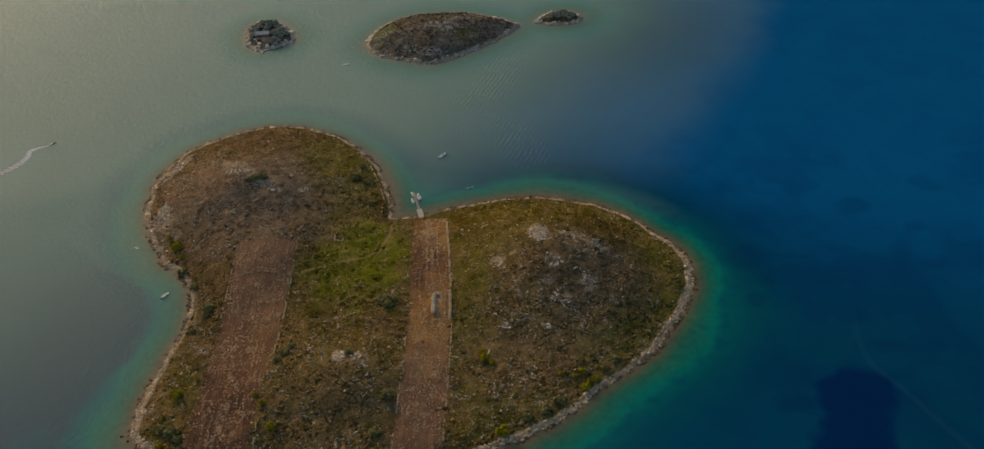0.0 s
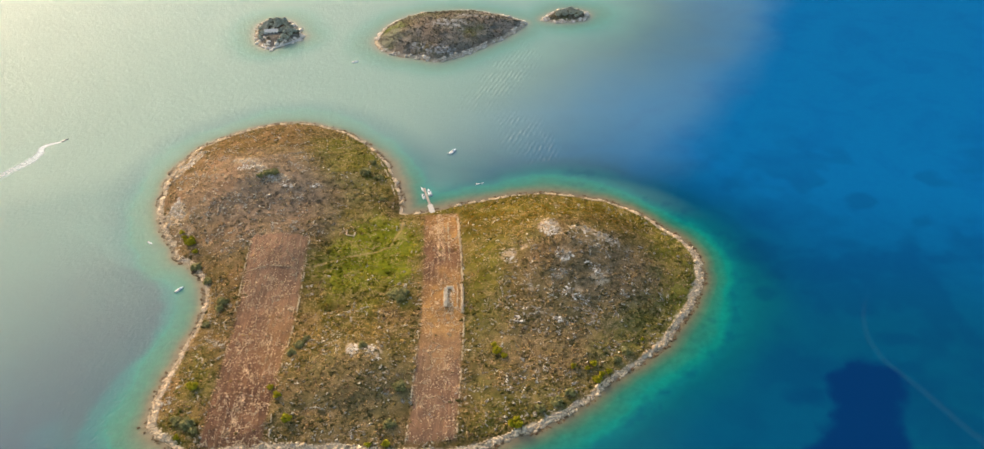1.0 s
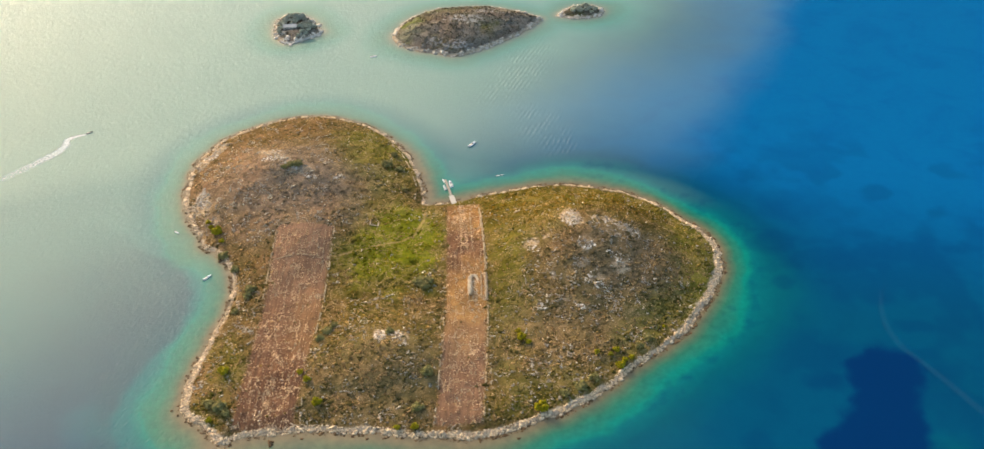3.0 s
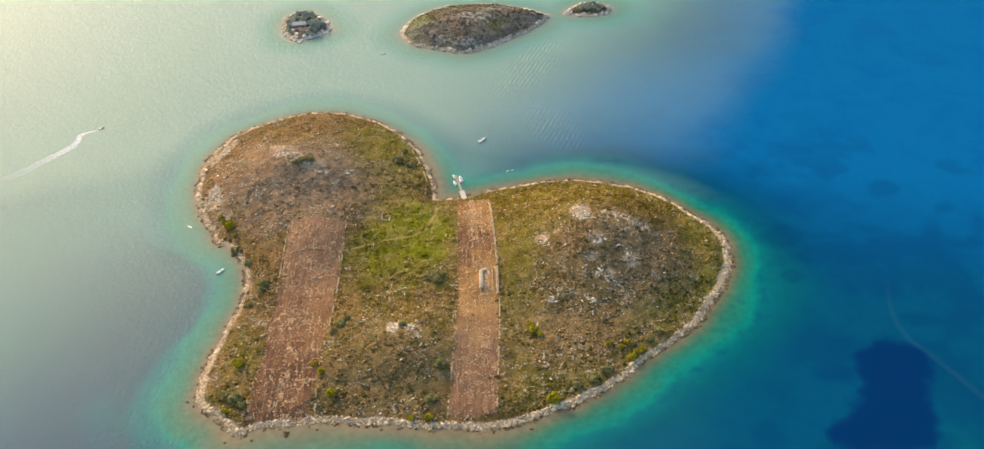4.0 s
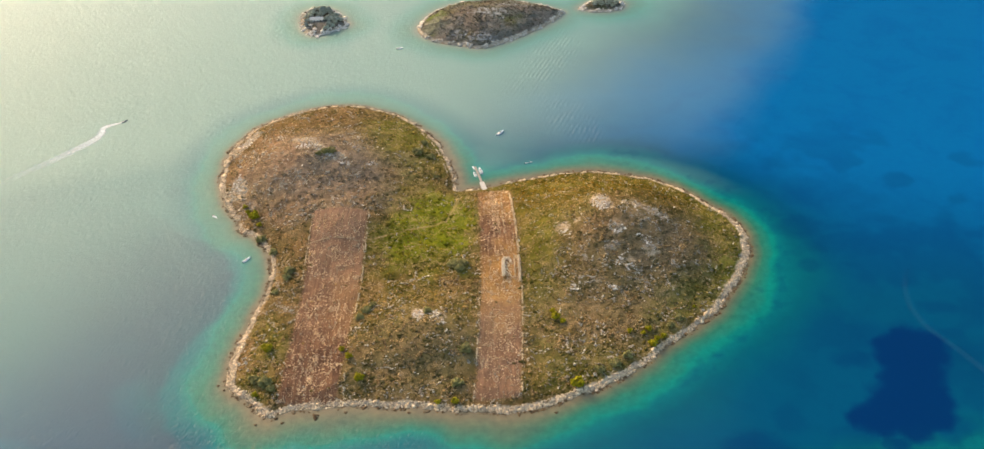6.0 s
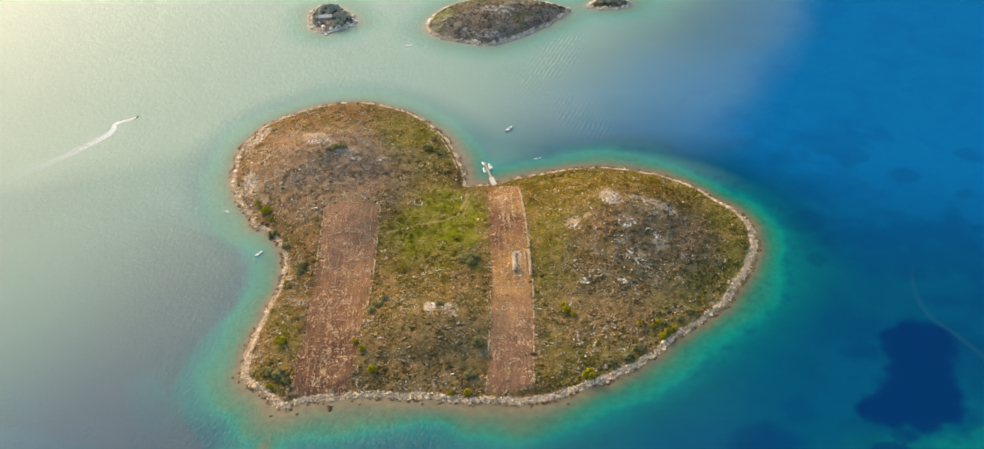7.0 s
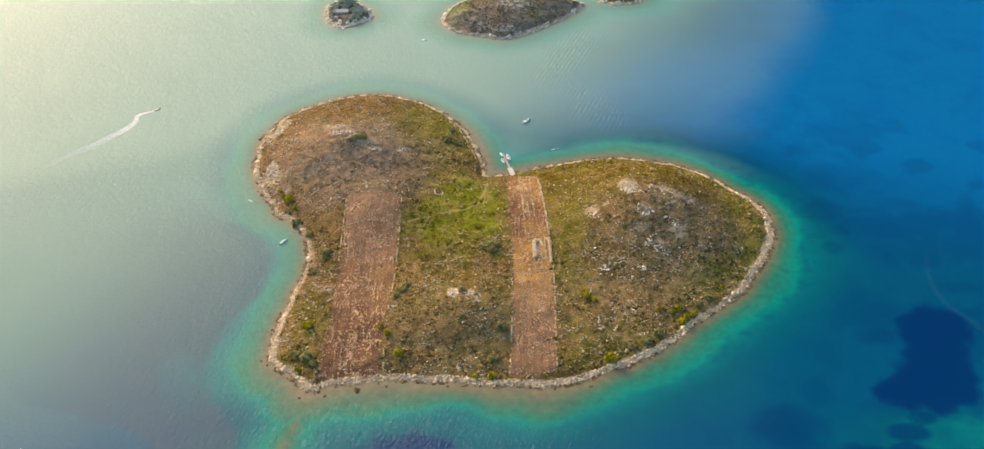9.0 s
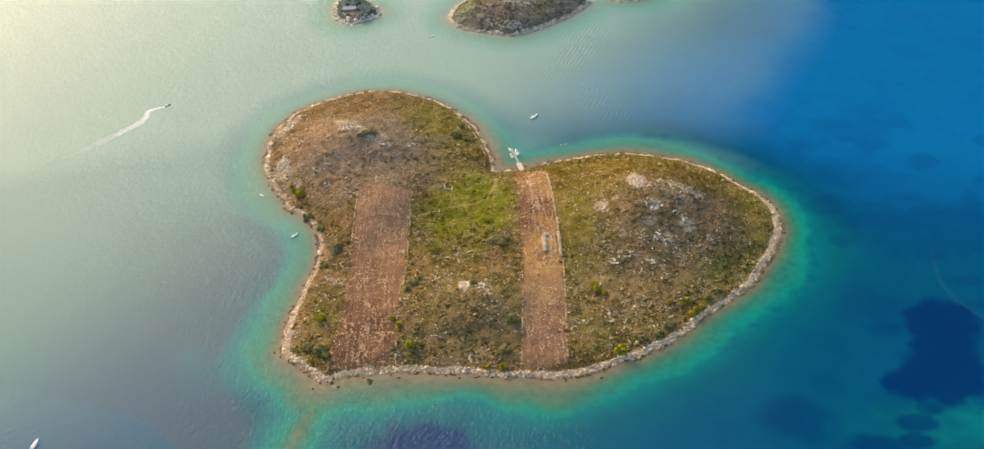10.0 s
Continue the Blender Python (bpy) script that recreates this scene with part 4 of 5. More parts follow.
def dry_tufts():
    """Sun-bleached grass and thistle tufts, thick on the southern slopes."""
    x, y, d, r = candidates(HEART, 300000, 71)
    z = heart_zones(x, y, d)
    dense = (0.35 + 0.75 * smooth(680, 580, y)) * smooth(0.34, 0.54, fbm(x, y, 18, 131)) * (0.03 + 1.0 * thread(x, y, 7, 133, 0.05))
    dense = dense * (1 - z["soil"]) * (1 - z["track"]) * (1 - 0.6 * z["green"]) * smooth(6, 11, d)
    keep = r.random(len(x)) < dense
    x, y, d = x[keep], y[keep], d[keep]
    size = r.gamma(3.0, 0.15, len(x)).clip(0.2, 1.0)
    v, f, who = scatter(np.stack([x, y, heart_height(x, y, d) + 0.25 * size], -1), size * 1.1, 0.22, 0.5, CHIP, 73, 0.15, 1.9)
    stuff("dry_grass", v, f, DRY_GRASS, "pale sun-bleached grass tufts among the scrub", "grass")


heart_scrub()
dry_tufts()
heart_stones()
field_stones()
shore_rocks(HEART, heart_height, 11000, 3.9, 23, "pale limestone rocks along the island's shore")
sunken_rocks(HEART, 3800, 29, "dark wet rocks in the shallows, some standing for shaded sides of shore rocks")
for isle_poly, isle_h, count, sd, words in ((VILLA_ISLE, VILLA_H, 900, 31, "pale rocks round the wooded islet"), (SCRUB_ISLE, SCRUB_H, 2000, 33, "pale rocks round the brown island"),
                                            (ROCK_ISLE, ROCK_H, 900, 35, "pale rocks round the tiny islet")):
    shore_rocks(isle_poly, isle_h, count, 12.0, sd, words, 2.4, 1.5)


def isle_scrub(poly, height, n, seed, label, mat, sizes):
    x, y, d, r = candidates(poly, n, seed)
    keep = (d > 4) & (r.random(len(x)) < smooth(0.3, 0.6, fbm(x, y, 12, seed)) + 0.15)
    x, y, d = x[keep], y[keep], d[keep]
    size = r.gamma(3.0, sizes / 3, len(x)).clip(0.4, 2.6)
    v, f, who = scatter(np.stack([x, y, height(x, y, d) + 0.15 * size], -1), size, 0.65, 0.4, ICO1, seed)
    zero = np.zeros(len(v))
    stuff("scrub", v, f, mat, label, "scrub", {"green": zero, "gold": zero, "hazed_heath": zero})


isle_scrub(SCRUB_ISLE, SCRUB_H, 7500, 43, "dense brown-green scrub on the island's dome", GREY_SCRUB, 0.55)
isle_scrub(VILLA_ISLE, VILLA_H, 900, 45, "dark undergrowth on the islet", GREY_SCRUB, 0.9)
isle_scrub(ROCK_ISLE, ROCK_H, 700, 47, "dark undergrowth on the islet", GREY_SCRUB, 0.9)


# ---- plants that stand out ----
def clumps(n, rx, rz, base, size, seed, shape=ICO1):
    """Places and sizes of the clumps of a crown, thicker outside, with gaps."""
    r = np.random.default_rng(seed)
    p = r.normal(size=(n, 3))
    p = p / np.linalg.norm(p, axis=1)[:, None] * r.uniform(0.35, 1.0, (n, 1)) ** 0.5
    p[:, 2] = np.maximum(p[:, 2], -0.55)
    lobes = 1 + 0.25 * np.sin(np.arctan2(p[:, 1], p[:, 0]) * 3 + seed)
    p = p * np.stack([rx * lobes, rx * lobes, np.full(n, rz)], -1) + (0, 0, base)
    return p, size * r.uniform(0.6, 1.3, n)


def trunk_mesh(height, radius, seed, limbs=4):
    """A tapered, bent trunk that parts into limbs."""
    r = np.random.default_rng(seed)
    bm = bmesh.new()

    def stem(a, b, ra, rb):
        a, b = Vector(a), Vector(b)
        turn = (b - a).to_track_quat("Z", "Y").to_matrix().to_4x4()
        bmesh.ops.create_cone(bm, cap_ends=True, segments=7, radius1=ra, radius2=rb, depth=(b - a).length, matrix=Matrix.Translation((a + b) / 2) @ turn)

    fork = (r.uniform(-0.2, 0.2) * height, r.uniform(-0.2, 0.2) * height, height * 0.5)
    stem((0, 0, -0.4), fork, radius, radius * 0.7)
    for k in range(limbs):
        a = 2 * math.pi * (k + r.random() * 0.6) / limbs
        stem(fork, (fork[0] + math.cos(a) * height * 0.45, fork[1] + math.sin(a) * height * 0.45, height * r.uniform(0.8, 1.05)), radius * 0.6, radius * 0.2)
    return bm


def plant(name, label, category, group, leaf, rx, rz, base, n, size, seed):
    ob = empty(name)
    part("trunk", trunk_mesh(base + rz * 0.4, 0.10 + rx * 0.05, seed), BARK, ob)
    p, s = clumps(n, rx, rz, base, size, seed)
    v, f, _ = scatter(p, s, 0.75, 0.45, ICO1, seed)
    part_mesh("crown", mesh_of("crown", v, f, leaf, flat=True), ob)
    return tagged(ob, label, category, group)


def planted(kinds, places, height_of, poly):
    """Copies of the kinds given, each rooted in the ground."""
    x, y = np.array([p[0] for p in places], float), np.array([p[1] for p in places], float)
    h = height_of(x, y, inside_by(x, y, poly))
    for k, (px, py, scale) in enumerate(places):
        src = kinds[k % len(kinds)]
        m = pose(px, py, float(h[k]), 0, 0, 67 * k % 360) @ Matrix.Diagonal((scale, scale, scale * (0.9 + 0.07 * (k % 4)), 1))
        if src.get("used"):
            copy_thing(src, m)
        else:
            src.matrix_basis = m
            src["used"] = 1
    for src in kinds:
        if "used" in src:
            del src["used"]


lime = [plant("bush", "rounded bright yellow-green bush on dry ground", "bush", "yellow-green bushes", LIME_LEAF, 2.6, 1.9, 1.6, 80, 0.72, 201 + k) for k in range(3)]
planted(lime, [(-174, 510, 1.35), (-176, 466, 0.8), (-112, 497, 0.9), (-103, 477, 0.9), (-46, 454.5, 1.0), (-34, 454.5, 1.0), (53, 468, 1.2), (116, 511, 1.0),
               (111, 520, 1.0), (112, 506, 0.9), (106, 516, 0.8), (96, 517, 0.75), (42, 535, 0.9), (-223, 690, 1.0), (-209, 669, 0.9), (-216, 682, 1.2),
               (121, 514, 1.0), (40, 541, 0.8), (-118, 505, 0.6), (150, 545, 0.7), (-227, 697, 0.9), (47, 530, 0.6)], heart_height, HEART)

dark = [plant("shrub", "dense dark grey-green evergreen shrub", "shrub", "dark shrubs", DARK_LEAF, 2.2, 1.1, 0.8, 80, 0.6, 231 + k) for k in range(3)]
DARK_AT = [(-103, 546, 1.7), (-108, 539, 1.4), (-99, 552, 1.2), (-172, 602, 1.1), (-37, 602, 1.5), (-32, 597, 1.4), (-30, 604, 1.1), (-174, 595, 1.0),
           (-180, 578, 1.0), (-204, 651, 1.2), (-190, 631, 1.1), (-69, 798, 1.2), (-75, 780, 1.4), (-62, 773, 1.2), (-56, 738, 1.0),
           (-170, 476, 1.3), (-178, 480, 1.2), (-165, 470, 1.1), (-27, 500, 1.2), (-33, 470, 1.2), (70, 480, 1.2), (82, 486, 1.2), (92, 494, 1.1),
           (128, 524, 1.1), (136, 532, 1.0), (-160, 757, 1.2), (-165, 752, 1.0), (-154, 760, 1.1), (-56, 540, 1.0)]
planted(dark, DARK_AT, heart_height, HEART)

pines = [plant("tree", "dark green pine tree in a dense islet grove", "tree", "islet grove", PINE_LEAF, 3.0, 2.4, 3.4, 90, 0.85, 261 + k) for k in range(3)]
r = np.random.default_rng(271)
grove = [(float(a), float(b), float(s)) for a, b, s in zip(r.uniform(-236, -180, 190), r.uniform(1068, 1140, 190), r.uniform(0.6, 1.0, 190))]
deep = inside_by(np.array([g[0] for g in grove]), np.array([g[1] for g in grove]), VILLA_ISLE)
grove = [g for g, e in zip(grove, deep) if e > 6 and not (-224.5 < g[0] < -204.5 and 1066 < g[1] < 1106)] + [(-196, 1098, 1.2), (-192, 1108, 1.2), (-228, 1092, 0.7), (-229, 1100, 0.8), (-200, 1086, 0.7)]
grove += [(-212, 1124, 1.4), (-204, 1128, 1.5)]
planted(pines, grove, VILLA_H, VILLA_ISLE)
islet_tree = [plant("tree", "low wind-shaped dark green tree on a rocky islet", "tree", "trees of the rocky islet", PINE_LEAF, 3.2, 2.0, 2.4, 80, 0.85, 281 + k) for k in range(2)]
planted(islet_tree, [(133, 1122, 1.0), (138, 1127, 1.1), (143, 1132, 1.0), (150, 1134, 1.1), (156, 1130, 1.1), (161, 1125, 1.0), (150, 1124, 1.1), (142, 1121, 1.0), (156, 1119, 0.9), (135, 1131, 0.8)],
        ROCK_H, ROCK_ISLE)


# ---- outcrops, walls and the ruin ----
def outcrop(x, y, rx, ry, turn, n, seed):
    """A bare ledge of cracked limestone slabs that lie the same way."""
    r = np.random.default_rng(seed)
    a = radians(turn)
    n = 2 * n
    u, v = r.uniform(-1, 1, n), r.uniform(-1, 1, n)
    keep = u * u + v * v < 1
    u, v = u[keep] * rx, v[keep] * ry
    px, py = x + u * math.cos(a) - v * math.sin(a), y + u * math.sin(a) + v * math.cos(a)
    h = heart_height(px, py, inside_by(px, py, HEART))
    size = r.gamma(2.5, 0.24, len(px)).clip(0.3, 1.4)
    vv, ff, _ = scatter(np.stack([px, py, h + 0.12], -1), size, 0.3, 0.28, ICO1, seed, 0.25, 1.7)
    tagged(new("rock_outcrop", mesh_of("rock_outcrop", vv, ff, GREY_STONE, flat=True)), "bare pale grey limestone ledge among the scrub", "rock", kind="stuff")


for k, (ox, oy, orx, ory, ot, on) in enumerate([(88, 650, 7, 10, 20, 60), (112, 645, 13, 5, -5, 18), (136, 637, 12, 5, -20, 18), (101, 618, 8, 3, 40, 20), (120, 608, 9, 3, -40, 22),
                                                (56, 622, 5, 4, 0, 18), (97, 588, 7, 2.5, 60, 16), (106, 580, 8, 3, -50, 18), (74, 590, 6, 2, 30, 12), (-178, 767, 10, 6, 10, 46),
                                                (-160, 756, 9, 3, -25, 24), (-142, 744, 9, 3, -20, 20), (-242, 735, 4, 12, -8, 44), (-236, 728, 4, 10, -8, 30), (-246, 806, 5, 7, 0, 26),
                                                (-63, 535, 4, 6, 0, 26), (-49, 537, 3, 4, 0, 12), (-45, 525, 4, 3, 0, 10), (62, 566, 7, 3, 20, 12), (88, 563, 6, 3, -30, 12), (-118, 750, 6, 3, 30, 12)]):
    outcrop(ox, oy, orx, ory, ot, on, 301 + k)


def stone_wall(points, width, high, label, seed, gaps=0.15, mat=WALL_STONE, each=0.36, name="dry_stone_wall"):
    """A tumbled dry wall: courses of rough stones along a line."""
    r = np.random.default_rng(seed)
    p = []
    for (ax, ay), (bx, by) in zip(points, points[1:]):
        long = math.hypot(bx - ax, by - ay)
        n = int(long / each * (width / each) * max(1, high / each) * 0.55)
        t, s = r.random(n), r.uniform(-0.5, 0.5, n) * width
        p.append(np.stack([ax + (bx - ax) * t - (by - ay) / long * s, ay + (by - ay) * t + (bx - ax) / long * s, r.random(n) * high * (1 - 0.5 * abs(s) / width * 2)], -1))
    p = np.concatenate(p)
    p = p[fbm(p[:, 0], p[:, 1], 3.0, seed) > gaps + 0.15]
    p[:, 2] += heart_height(p[:, 0], p[:, 1], inside_by(p[:, 0], p[:, 1], HEART))
    v, f, _ = scatter(p, r.uniform(0.6, 1.25, len(p)) * each, 0.7, 0.3, ICO1, seed, 0.3)
    return tagged(new(name, mesh_of(name, v, f, mat, flat=True)), label, "wall", "dry stone walls")


FIELD_LABEL = "tumbled dry stone wall along the edge of a ploughed field"
stone_wall([(-113, 460), (-114, 507), (-111, 577), (-112, 682)], 0.9, 0.6, FIELD_LABEL, 401, 0.38)
stone_wall([(-160, 590), (-161, 678), (-150, 679)], 0.9, 0.6, FIELD_LABEL, 402, 0.3)
stone_wall([(-158, 634), (-140, 638), (-114, 636)], 0.9, 0.5, "low broken stone row across the ploughed field", 403, 0.3)
stone_wall([(-157, 606), (-136, 604), (-114, 607)], 0.8, 0.4, "low broken stone row across the ploughed field", 404, 0.36)
stone_wall([(-21, 456), (-17, 520), (-16, 560)], 0.9, 0.6, FIELD_LABEL, 405, 0.40)
stone_wall([(13, 456), (17, 540), (18, 576)], 1.0, 0.6, FIELD_LABEL, 406, 0.38)
stone_wall([(17, 610), (15, 660), (12, 706)], 1.4, 0.8, FIELD_LABEL, 407, 0.05, each=0.55)
stone_wall([(6, 640), (5, 670), (4, 700)], 1.0, 0.5, "low broken stone row across the ploughed field", 408, 0.2, each=0.5)
stone_wall([(16.5, 577), (16.8, 592), (16.5, 608)], 2.0, 1.4, "thick wall of pale fieldstone beside the ruin", 409, 0.0, LIMESTONE, each=0.55)
stone_wall([(12.8, 580), (12.8, 607)], 0.8, 0.9, "low wall of pale fieldstone beside the ruin", 410, 0.2)
stone_wall([(4, 577.5), (14, 577.5)], 0.7, 0.4, "low cross wall of pale fieldstone by the ruin", 411, 0.36)
stone_wall([(-83, 690), (-82.5, 683), (-76, 682), (-75.5, 686)], 0.9, 0.9, "small square enclosure of pale fieldstone", 412, 0.0, LIMESTONE, name="stone_enclosure")
stone_wall([(-200, 505), (-194, 540), (-189, 575), (-184, 598), (-188, 622), (-198, 642), (-212, 660)], 1.3, 0.7, "rough stone bank along the shore", 413, 0.2, LIMESTONE, 0.5)
stone_wall([(-46, 720), (-45, 745), (-52, 775), (-62, 803), (-80, 834)], 1.0, 0.6, "rough stone bank along the shore", 414, 0.36, LIMESTONE, 0.45)


def ruin():
    """A roofless hut: thick rubble walls round an open floor, one end fallen."""
    h = float(heart_height(np.array([7.0]), np.array([594.0]), np.array([100.0]))[0])
    ob = empty("stone_ruin", pose(6.6, 594.5, h - 0.3))
    for k, (a, b, high, thick) in enumerate((((-2.9, -11), (-2.9, 9.0), 2.1, 2.5), ((-2.9, 9.0), (-1.0, 11.4), 2.2, 2.4), ((-1.0, 11.4), (2.4, 11.0), 2.0, 2.0), ((2.4, 11.0), (3.6, 6.0), 1.3, 1.2))):
        r = np.random.default_rng(430 + k)
        a, b = np.array(a), np.array(b)
        long = np.hypot(*(b - a))
        n = int(long * 26 * thick)
        t, s = r.random(n), r.uniform(-0.5, 0.5, n)
        top = high * (0.75 + 0.35 * vnoise(t * 9, t * 0, 1.0, 7 + k))
        side = np.array([-(b - a)[1], (b - a)[0]]) / long
        p = a + (b - a) * t[:, None] + side * s[:, None] * thick
        v, f, _ = scatter(np.c_[p, r.random(n) * top], r.uniform(0.28, 0.52, n), 0.7, 0.28, ICO1, 440 + k, 0.2)
        part_mesh("wall", mesh_of("wall", v, f, RUIN_STONE, flat=True), ob)
    r = np.random.default_rng(450)
    n = 130
    v, f, _ = scatter(np.stack([r.normal(0.5, 2.2, n), r.uniform(-11, 9, n), np.full(n, 0.3)], -1), r.uniform(0.2, 0.5, n), 0.6, 0.3, ICO1, 451, 0.3)
    tagged(part_mesh("fallen_stones", mesh_of("fallen_stones", v, f, RUIN_STONE, flat=True), ob), "fallen pale stones inside the walls", kind="stuff")
    tagged(ob, "roofless ruin of a pale fieldstone hut on dry ground", "ruin")


ruin()


# ---- jetty ----
def jetty():
    ob = empty("jetty", pose(-11.0, 722.0, 0.0, 0, 0, 13.0))
    part("landing", boxed(-2.3, 2.3, -4.5, 9.0, -1.0, 0.95, bevel=0.12), CONCRETE, ob, "pale concrete landing")
    for k in range(7):
        y = 9.03 + k * 3.9
        part("deck_slab", boxed(-1.1, 1.1, y, y + 3.84, 0.62, 0.86, bevel=0.04), DECK, ob)
        for x in (-0.9, 0.9):
            bm = bmesh.new()
            bmesh.ops.create_cone(bm, cap_ends=True, segments=10, radius1=0.2, radius2=0.17, depth=2.6, matrix=Matrix.Translation((x, y + 1.9, -0.68)))
            part("pile", bm, TIMBER, ob)
    tagged(ob, "narrow stained concrete jetty on timber piles in the bay", "jetty")


jetty()


# ---- boats ----
def hull_mesh(length, beam, depth):
    bm = bmesh.new()
    rows = []
    for k in range(11):
        s = k / 10
        y = (s - 0.5) * length
        w = beam / 2 * (0.86 + 0.14 * math.sin(math.pi * min(1, s * 1.3))) * (1 - max(0, (s - 0.45) / 0.55) ** 2.3)
        keel = -depth * 0.42 * (1 - max(0, (s - 0.6) / 0.4) ** 2)
        sheer = depth * (0.52 + 0.22 * s * s)
        w = max(w, 0.03)
        rows.append([bm.verts.new(c) for c in ((-w, y, sheer), (-w * 0.86, y, 0.05), (0, y, keel), (w * 0.86, y, 0.05), (w, y, sheer), (w * 0.86, y, sheer + 0.05), (-w * 0.86, y, sheer + 0.05))])
    for a, b in zip(rows, rows[1:]):
        for i in range(7):
            bm.faces.new((a[i], a[(i + 1) % 7], b[(i + 1) % 7], b[i]))
    bm.faces.new(rows[0])
    bm.faces.new(rows[-1][::-1])
    bmesh.ops.recalc_face_normals(bm, faces=bm.faces)
    return bm


def boat(x, y, heading, length, label, cabin=True, hull=None, group="moored boats"):
    """heading: degrees to the left from +y."""
    beam, depth = length * 0.31, length * 0.15
    ob = empty("motor_boat", pose(x, y, 0.0, 0, 0, heading))
    part("hull", hull_mesh(length, beam, depth), hull or WHITE, ob)
    top = depth * 0.62
    part("cockpit_floor", boxed(-beam * 0.33, beam * 0.33, -length * 0.44, length * 0.02, top + 0.02, top + 0.07, bevel=0.02), CREAM, ob, "cream cockpit floor")
    part("bench", boxed(-beam * 0.30, beam * 0.30, -length * 0.42, -length * 0.34, top + 0.07, top + 0.42, bevel=0.06), CREAM, ob)
    if cabin:
        bm = boxed(-beam * 0.28, beam * 0.28, length * 0.02, length * 0.27, top, top + depth * 0.42, bevel=0.10)
        for v in bm.verts:
            if v.co.z > top + 0.2:
                v.co.x *= 0.8
                v.co.y = v.co.y * 0.9
        part("cabin", bm, WHITE, ob)
        part("windscreen", boxed(-beam * 0.24, beam * 0.24, length * 0.0, length * 0.025, top + 0.1, top + depth * 0.62, bevel=0.02), TINT, ob, "dark tinted windscreen")
    motor = part("outboard_motor", boxed(-0.22, 0.22, -length * 0.5 - 0.55, -length * 0.5 - 0.05, top - 0.25, top + 0.45, bevel=0.10), BLACK, ob, "black outboard motor")
    part("motor_leg", boxed(-0.08, 0.08, -length * 0.5 - 0.4, -length * 0.5 - 0.2, -0.5, top - 0.25), BLACK, motor)
    return tagged(ob, label, "boat", group)


boat(6.6, 819.6, -38, 10.5, "white motor cruiser anchored in blue-grey water")
boat(30.6, 762.0, -80, 3.6, "small white dinghy anchored in turquoise shallows", cabin=False)
boat(34.8, 763.4, -60, 3.0, "tiny white tender floating beside a dinghy", cabin=False)
boat(-212.2, 624.2, -38, 8.0, "white motor boat anchored in turquoise shallows")
boat(-253.0, 688.3, -125, 5.6, "small white motor boat anchored off the rocks", cabin=False)
boat(-107.0, 1020.5, -75, 7.5, "white motor boat anchored in pale green water")
boat(-14.0, 750.5, 14, 10.5, "long white motor boat moored at the jetty")
boat(-19.4, 744.5, 16, 8.0, "white motor boat moored at the jetty")
boat(-20.4, 756.0, 24, 6.5, "small white boat moored at the jetty head", cabin=False)
boat(-386.6, 866.6, -45, 6.5, "dark speedboat at the head of a white wake", hull=NAVY, cabin=False, group="")
boat(-353.0, 395.6, -8, 9.0, "open white boat under way", cabin=False, group="")


# ---- wakes ----
def wake(points, wide, strength, label, lines=0.0, mat=FOAM):
    """A ribbon of broken foam on the water, fading towards its tail."""
    p = np.array(points, float)
    t = np.r_[0, np.cumsum(np.hypot(*np.diff(p, axis=0).T))]
    s = np.linspace(0, t[-1], int(t[-1] / 1.5))
    c = np.stack([np.interp(s, t, p[:, 0]), np.interp(s, t, p[:, 1])], -1)
    for _ in range(6):
        c[1:-1] = (c[:-2] + 2 * c[1:-1] + c[2:]) / 4
    w = np.gradient(c, axis=0)
    side = np.stack([-w[:, 1], w[:, 0]], -1) / (np.hypot(*w.T)[:, None] + 1e-9)
    k = np.linspace(0, 1, len(s))
    half = np.interp(k, *wide)
    cols = np.linspace(-1, 1, 9)
    v = np.concatenate([np.c_[c + side * (half * q)[:, None], np.full(len(s), 0.03)] for q in cols])
    foam = np.concatenate([np.interp(k, *strength) * (1 - abs(q) ** 2.5) * (1 - lines * math.exp(-(q / 0.35) ** 2) * k) for q in cols])
    n = len(s)
    i = np.arange(n - 1)
    f = np.concatenate([np.stack([m * n + i, m * n + i + 1, (m + 1) * n + i + 1, (m + 1) * n + i], -1) for m in range(8)])
    tagged(new("wake", mesh_of("wake", v, f, mat, {"foam": foam})), label, "wake", kind="stuff")


wake([(-388.5, 864.6), (-391, 863), (-399, 860), (-406, 854), (-403, 843), (-407, 830), (-419, 814), (-434, 795), (-448, 780), (-459, 769), (-474, 752), (-492, 730)],
     ([0, 0.08, 0.25, 0.6, 1], [1.2, 4.0, 7.5, 7.5, 9.0]), ([0, 0.35, 0.7, 1], [0.62, 0.5, 0.34, 0.12]), "white foaming wake curving behind a speedboat", 0.35)
wake([(338, 597), (326, 577), (320, 562), (316, 540), (320, 517), (328, 503), (338, 483), (349, 457), (358, 440), (372, 412), (384, 384)],
     ([0, 0.3, 1], [2.0, 3.0, 4.0]), ([0, 0.15, 0.5, 1], [0.0, 0.010, 0.014, 0.020]), "faint old wake drawn over deep blue water", 0.2, OLD_WAKE)
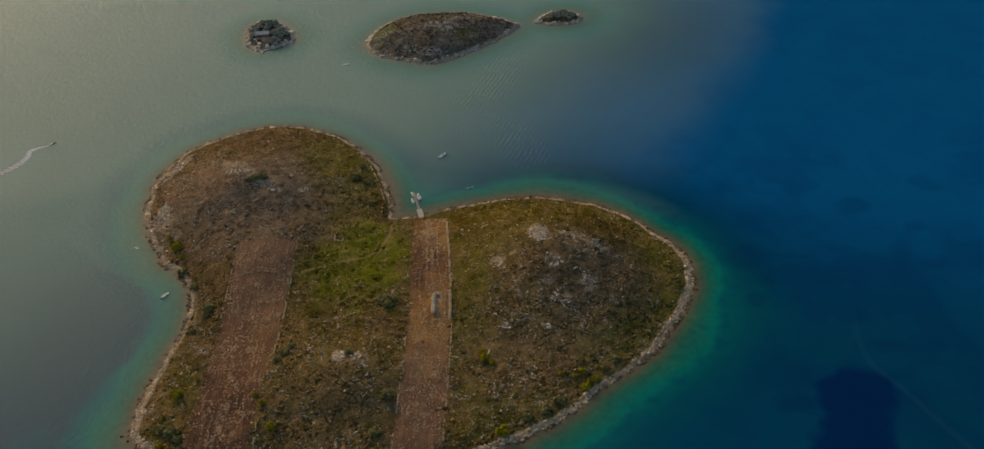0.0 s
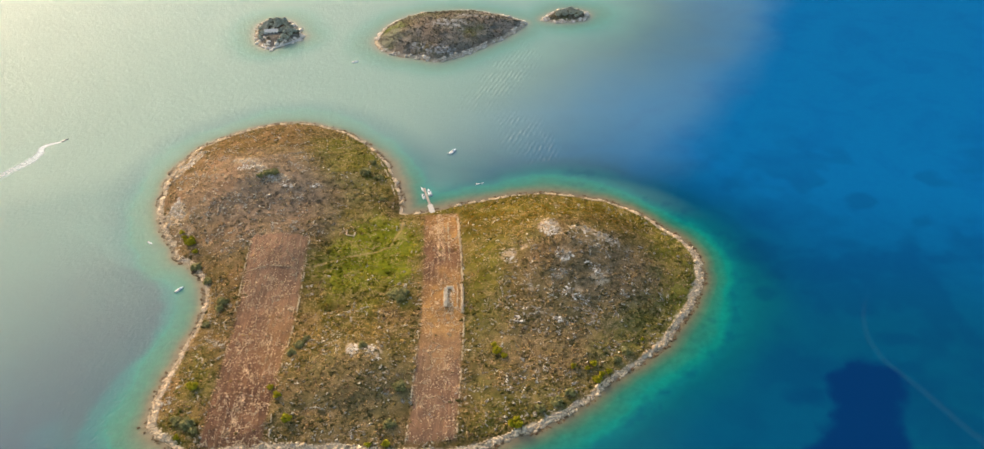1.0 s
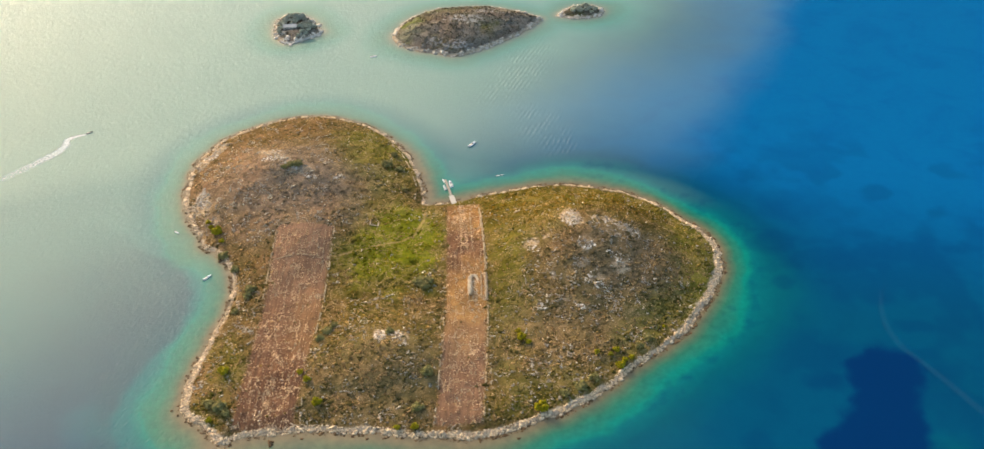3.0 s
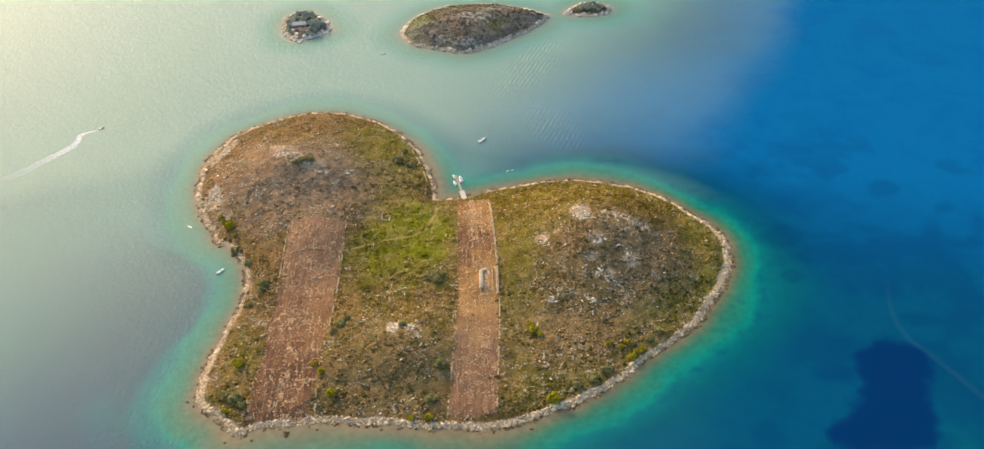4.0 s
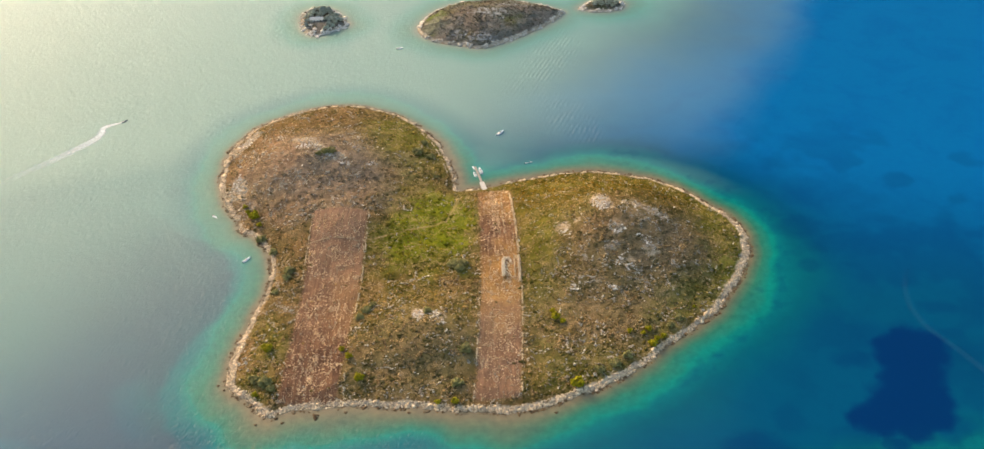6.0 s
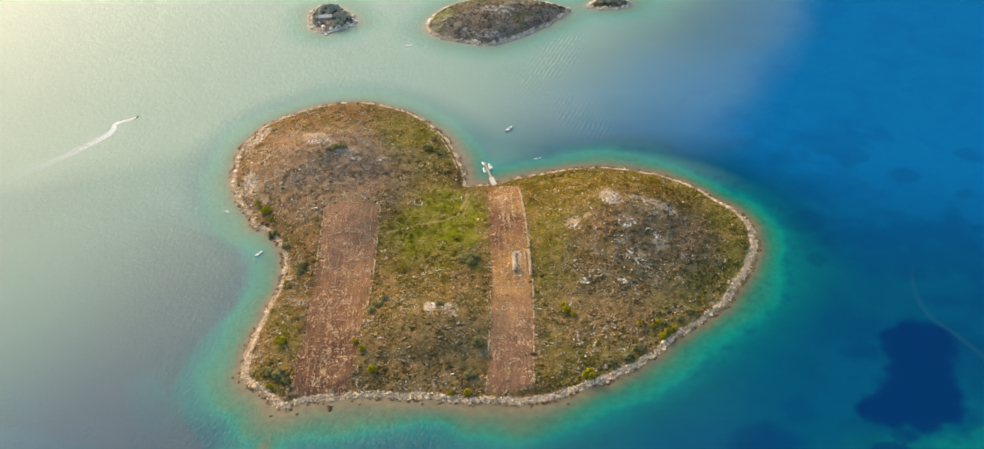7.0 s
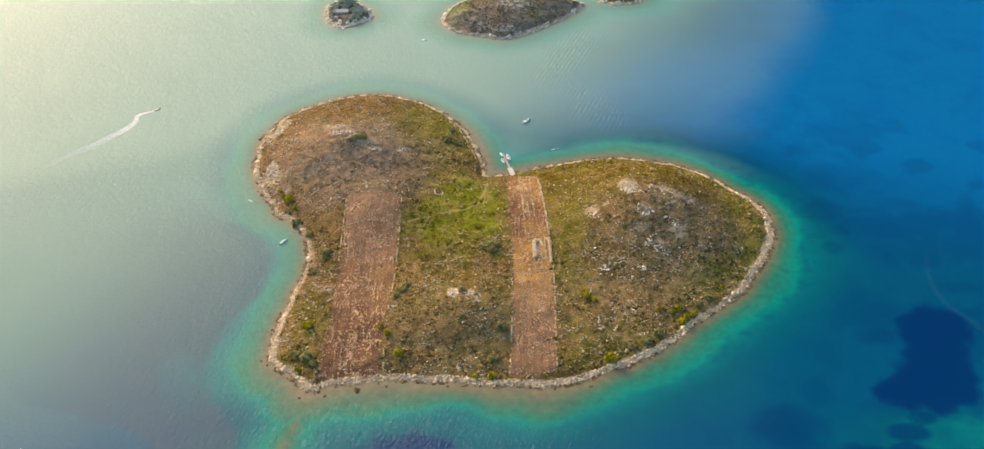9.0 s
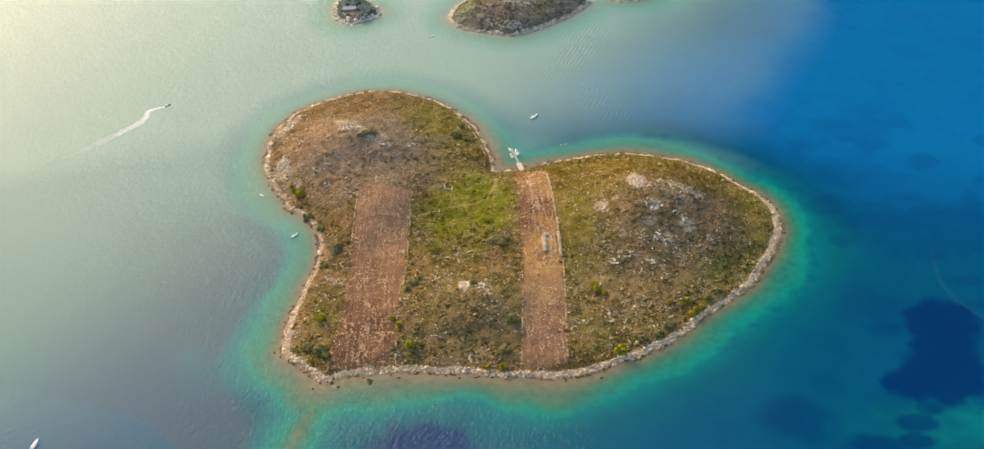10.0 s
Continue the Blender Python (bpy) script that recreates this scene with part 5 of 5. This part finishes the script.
wake([(-353.6, 391), (-355, 380), (-358, 362), (-362, 340)], ([0, 1], [1.2, 4.0]), ([0, 1], [0.9, 0.5]), "white wake behind an open boat")


# ---- the villa on its islet ----
def villa():
    h = 3.6
    ob = empty("house", pose(-215.0, 1099.0, h, 0, 0, 2.0))
    wall = part("wall", boxed(-8, 8, -4, 4, -1.6, 3.1), PLASTER, ob)
    bm = bmesh.new()
    v = [bm.verts.new(c) for c in ((-8.6, -4.7, 3.1), (8.6, -4.7, 3.1), (8.6, 4.7, 3.1), (-8.6, 4.7, 3.1), (-8.6, 0, 5.2), (8.6, 0, 5.2),
                                   (-8.6, -4.7, 2.9), (8.6, -4.7, 2.9), (8.6, 4.7, 2.9), (-8.6, 4.7, 2.9))]
    for q in ((0, 1, 5, 4), (2, 3, 4, 5), (0, 4, 3), (1, 2, 5), (0, 6, 7, 1), (2, 8, 9, 3), (1, 7, 8, 2), (3, 9, 6, 0), (6, 9, 8, 7)):
        bm.faces.new([v[k] for k in q])
    bmesh.ops.recalc_face_normals(bm, faces=bm.faces)
    roof = part("roof", bm, TILES, ob, "pale weathered tiled roof")
    part("chimney", boxed(3.0, 3.9, 0.8, 1.7, 4.2, 6.0, bevel=0.05), PLASTER, roof)
    for x in (-5.6, -2.6, 5.2):
        w = part("window", boxed(x - 0.75, x + 0.75, -4.10, -3.98, 0.9, 2.3), TIMBER, ob)
        part("pane", boxed(x - 0.62, x + 0.62, -4.13, -4.09, 1.03, 2.17), OPENING, w)
    part("door", boxed(0.9, 2.3, -4.12, -3.98, 0.0, 2.2, bevel=0.02), OPENING, ob, "dark open doorway")
    tagged(ob, "low pale house with a tiled roof among dark trees", "house")
    terrace = empty("terrace", pose(-214.5, 1090.0, 0.0))
    part("slab", boxed(-9, 9, -3.5, 4.2, 1.0, 3.42, bevel=0.08), CONCRETE, terrace)
    part("parapet", boxed(-9, -1.5, -3.5, -3.1, 3.43, 4.2, bevel=0.05), PLASTER, terrace)
    part("parapet", boxed(2.5, 9, -3.5, -3.1, 3.43, 4.2, bevel=0.05), PLASTER, terrace)
    tagged(terrace, "pale concrete terrace before the house", "terrace")
    steps = empty("garden_steps", pose(-213.0, 1086.4, 0.0, 0, 0, -6))
    for k in range(12):
        part("step", boxed(-2.0, 2.0, -1.5 * (k + 1), -1.5 * k, 0.2, 3.2 - 0.2 * k, bevel=0.03), CONCRETE, steps)
    tagged(steps, "straight pale steps from the terrace to the quay", "steps")


villa()


def quay():
    ob = empty("quay")
    line = [(-222, 1066.5), (-209, 1060.5), (-193, 1071.5), (-180, 1082.5), (-174, 1094)]
    for (ax, ay), (bx, by) in zip(line, line[1:]):
        long, turn = math.hypot(bx - ax, by - ay), math.degrees(math.atan2(by - ay, bx - ax))
        p = part("quay_block", boxed(0, long - 0.02, -0.2, 3.6, -1.5, 1.15, bevel=0.08), CONCRETE, ob)
        p.matrix_basis = pose(ax, ay, 0, 0, 0, turn)
    p = part("mole", boxed(-2.0, 2.0, -5.0, 0.5, -1.5, 1.0, bevel=0.08), CONCRETE, ob, "short pale concrete mole")
    p.matrix_basis = pose(-209.5, 1061.0, 0, 0, 0, 5)
    tagged(ob, "pale concrete quay along the islet's shore", "quay")


quay()


# ---- single boulders ----
def boulders():
    """The larger blocks of the southern shore, each a piece of the island's rim."""
    r = np.random.default_rng(501)
    shapes = []
    for k in range(8):
        v, f, _ = scatter(np.zeros((1, 3)), 1.0, 0.6, 0.26, ICO2, 510 + k, 0.3)
        shapes.append(mesh_of("boulder", v, f, LIMESTONE, flat=True))
    p, rr = shore_points(HEART, 4000, 4.4, 1.0, 503)
    south = (p[:, 1] < 520) & (p[:, 0] > -205) & (p[:, 0] < 150)
    p = p[south][:290]
    h = heart_height(p[:, 0], p[:, 1], inside_by(p[:, 0], p[:, 1], HEART))
    for k, ((x, y), z) in enumerate(zip(p, h)):
        ob = new("boulder", shapes[k % 8])
        s = float(r.gamma(4, 0.07)) + 0.15
        ob.matrix_basis = pose(x, y, max(z, -0.3) + 0.1 * s, 0, 0, float(r.uniform(0, 360))) @ Matrix.Diagonal((s, s * float(r.uniform(0.6, 1.2)), s, 1))
        ob.parent = heart_ground


boulders()


def sea_rock(x, y, size, seed):
    v, f, _ = scatter(np.array([[0, 0, 0.0], [0.9, 0.4, -0.1], [-0.7, 0.6, -0.2]]), np.array([1.0, 0.7, 0.6]), 0.6, 0.25, ICO2, seed, 0.3)
    ob = new("sea_rock", mesh_of("sea_rock", v * size, f, WET_STONE, flat=True))
    ob.matrix_basis = pose(x, y, 0.1)
    tagged(ob, "dark wet rock standing out of shallow water", "rock", "rocks in the shallows")


for k, (rx, ry, rs) in enumerate([(-131, 446.5, 1.7), (-130.5, 444, 1.2), (-153, 441, 0.9), (-171, 440, 0.8), (-158, 445, 1.0), (-205, 478, 0.9), (-110, 449, 0.9), (-66, 447, 0.9), (-55, 447, 0.7), (36, 443, 0.9)]):
    sea_rock(rx, ry, rs, 601 + k)
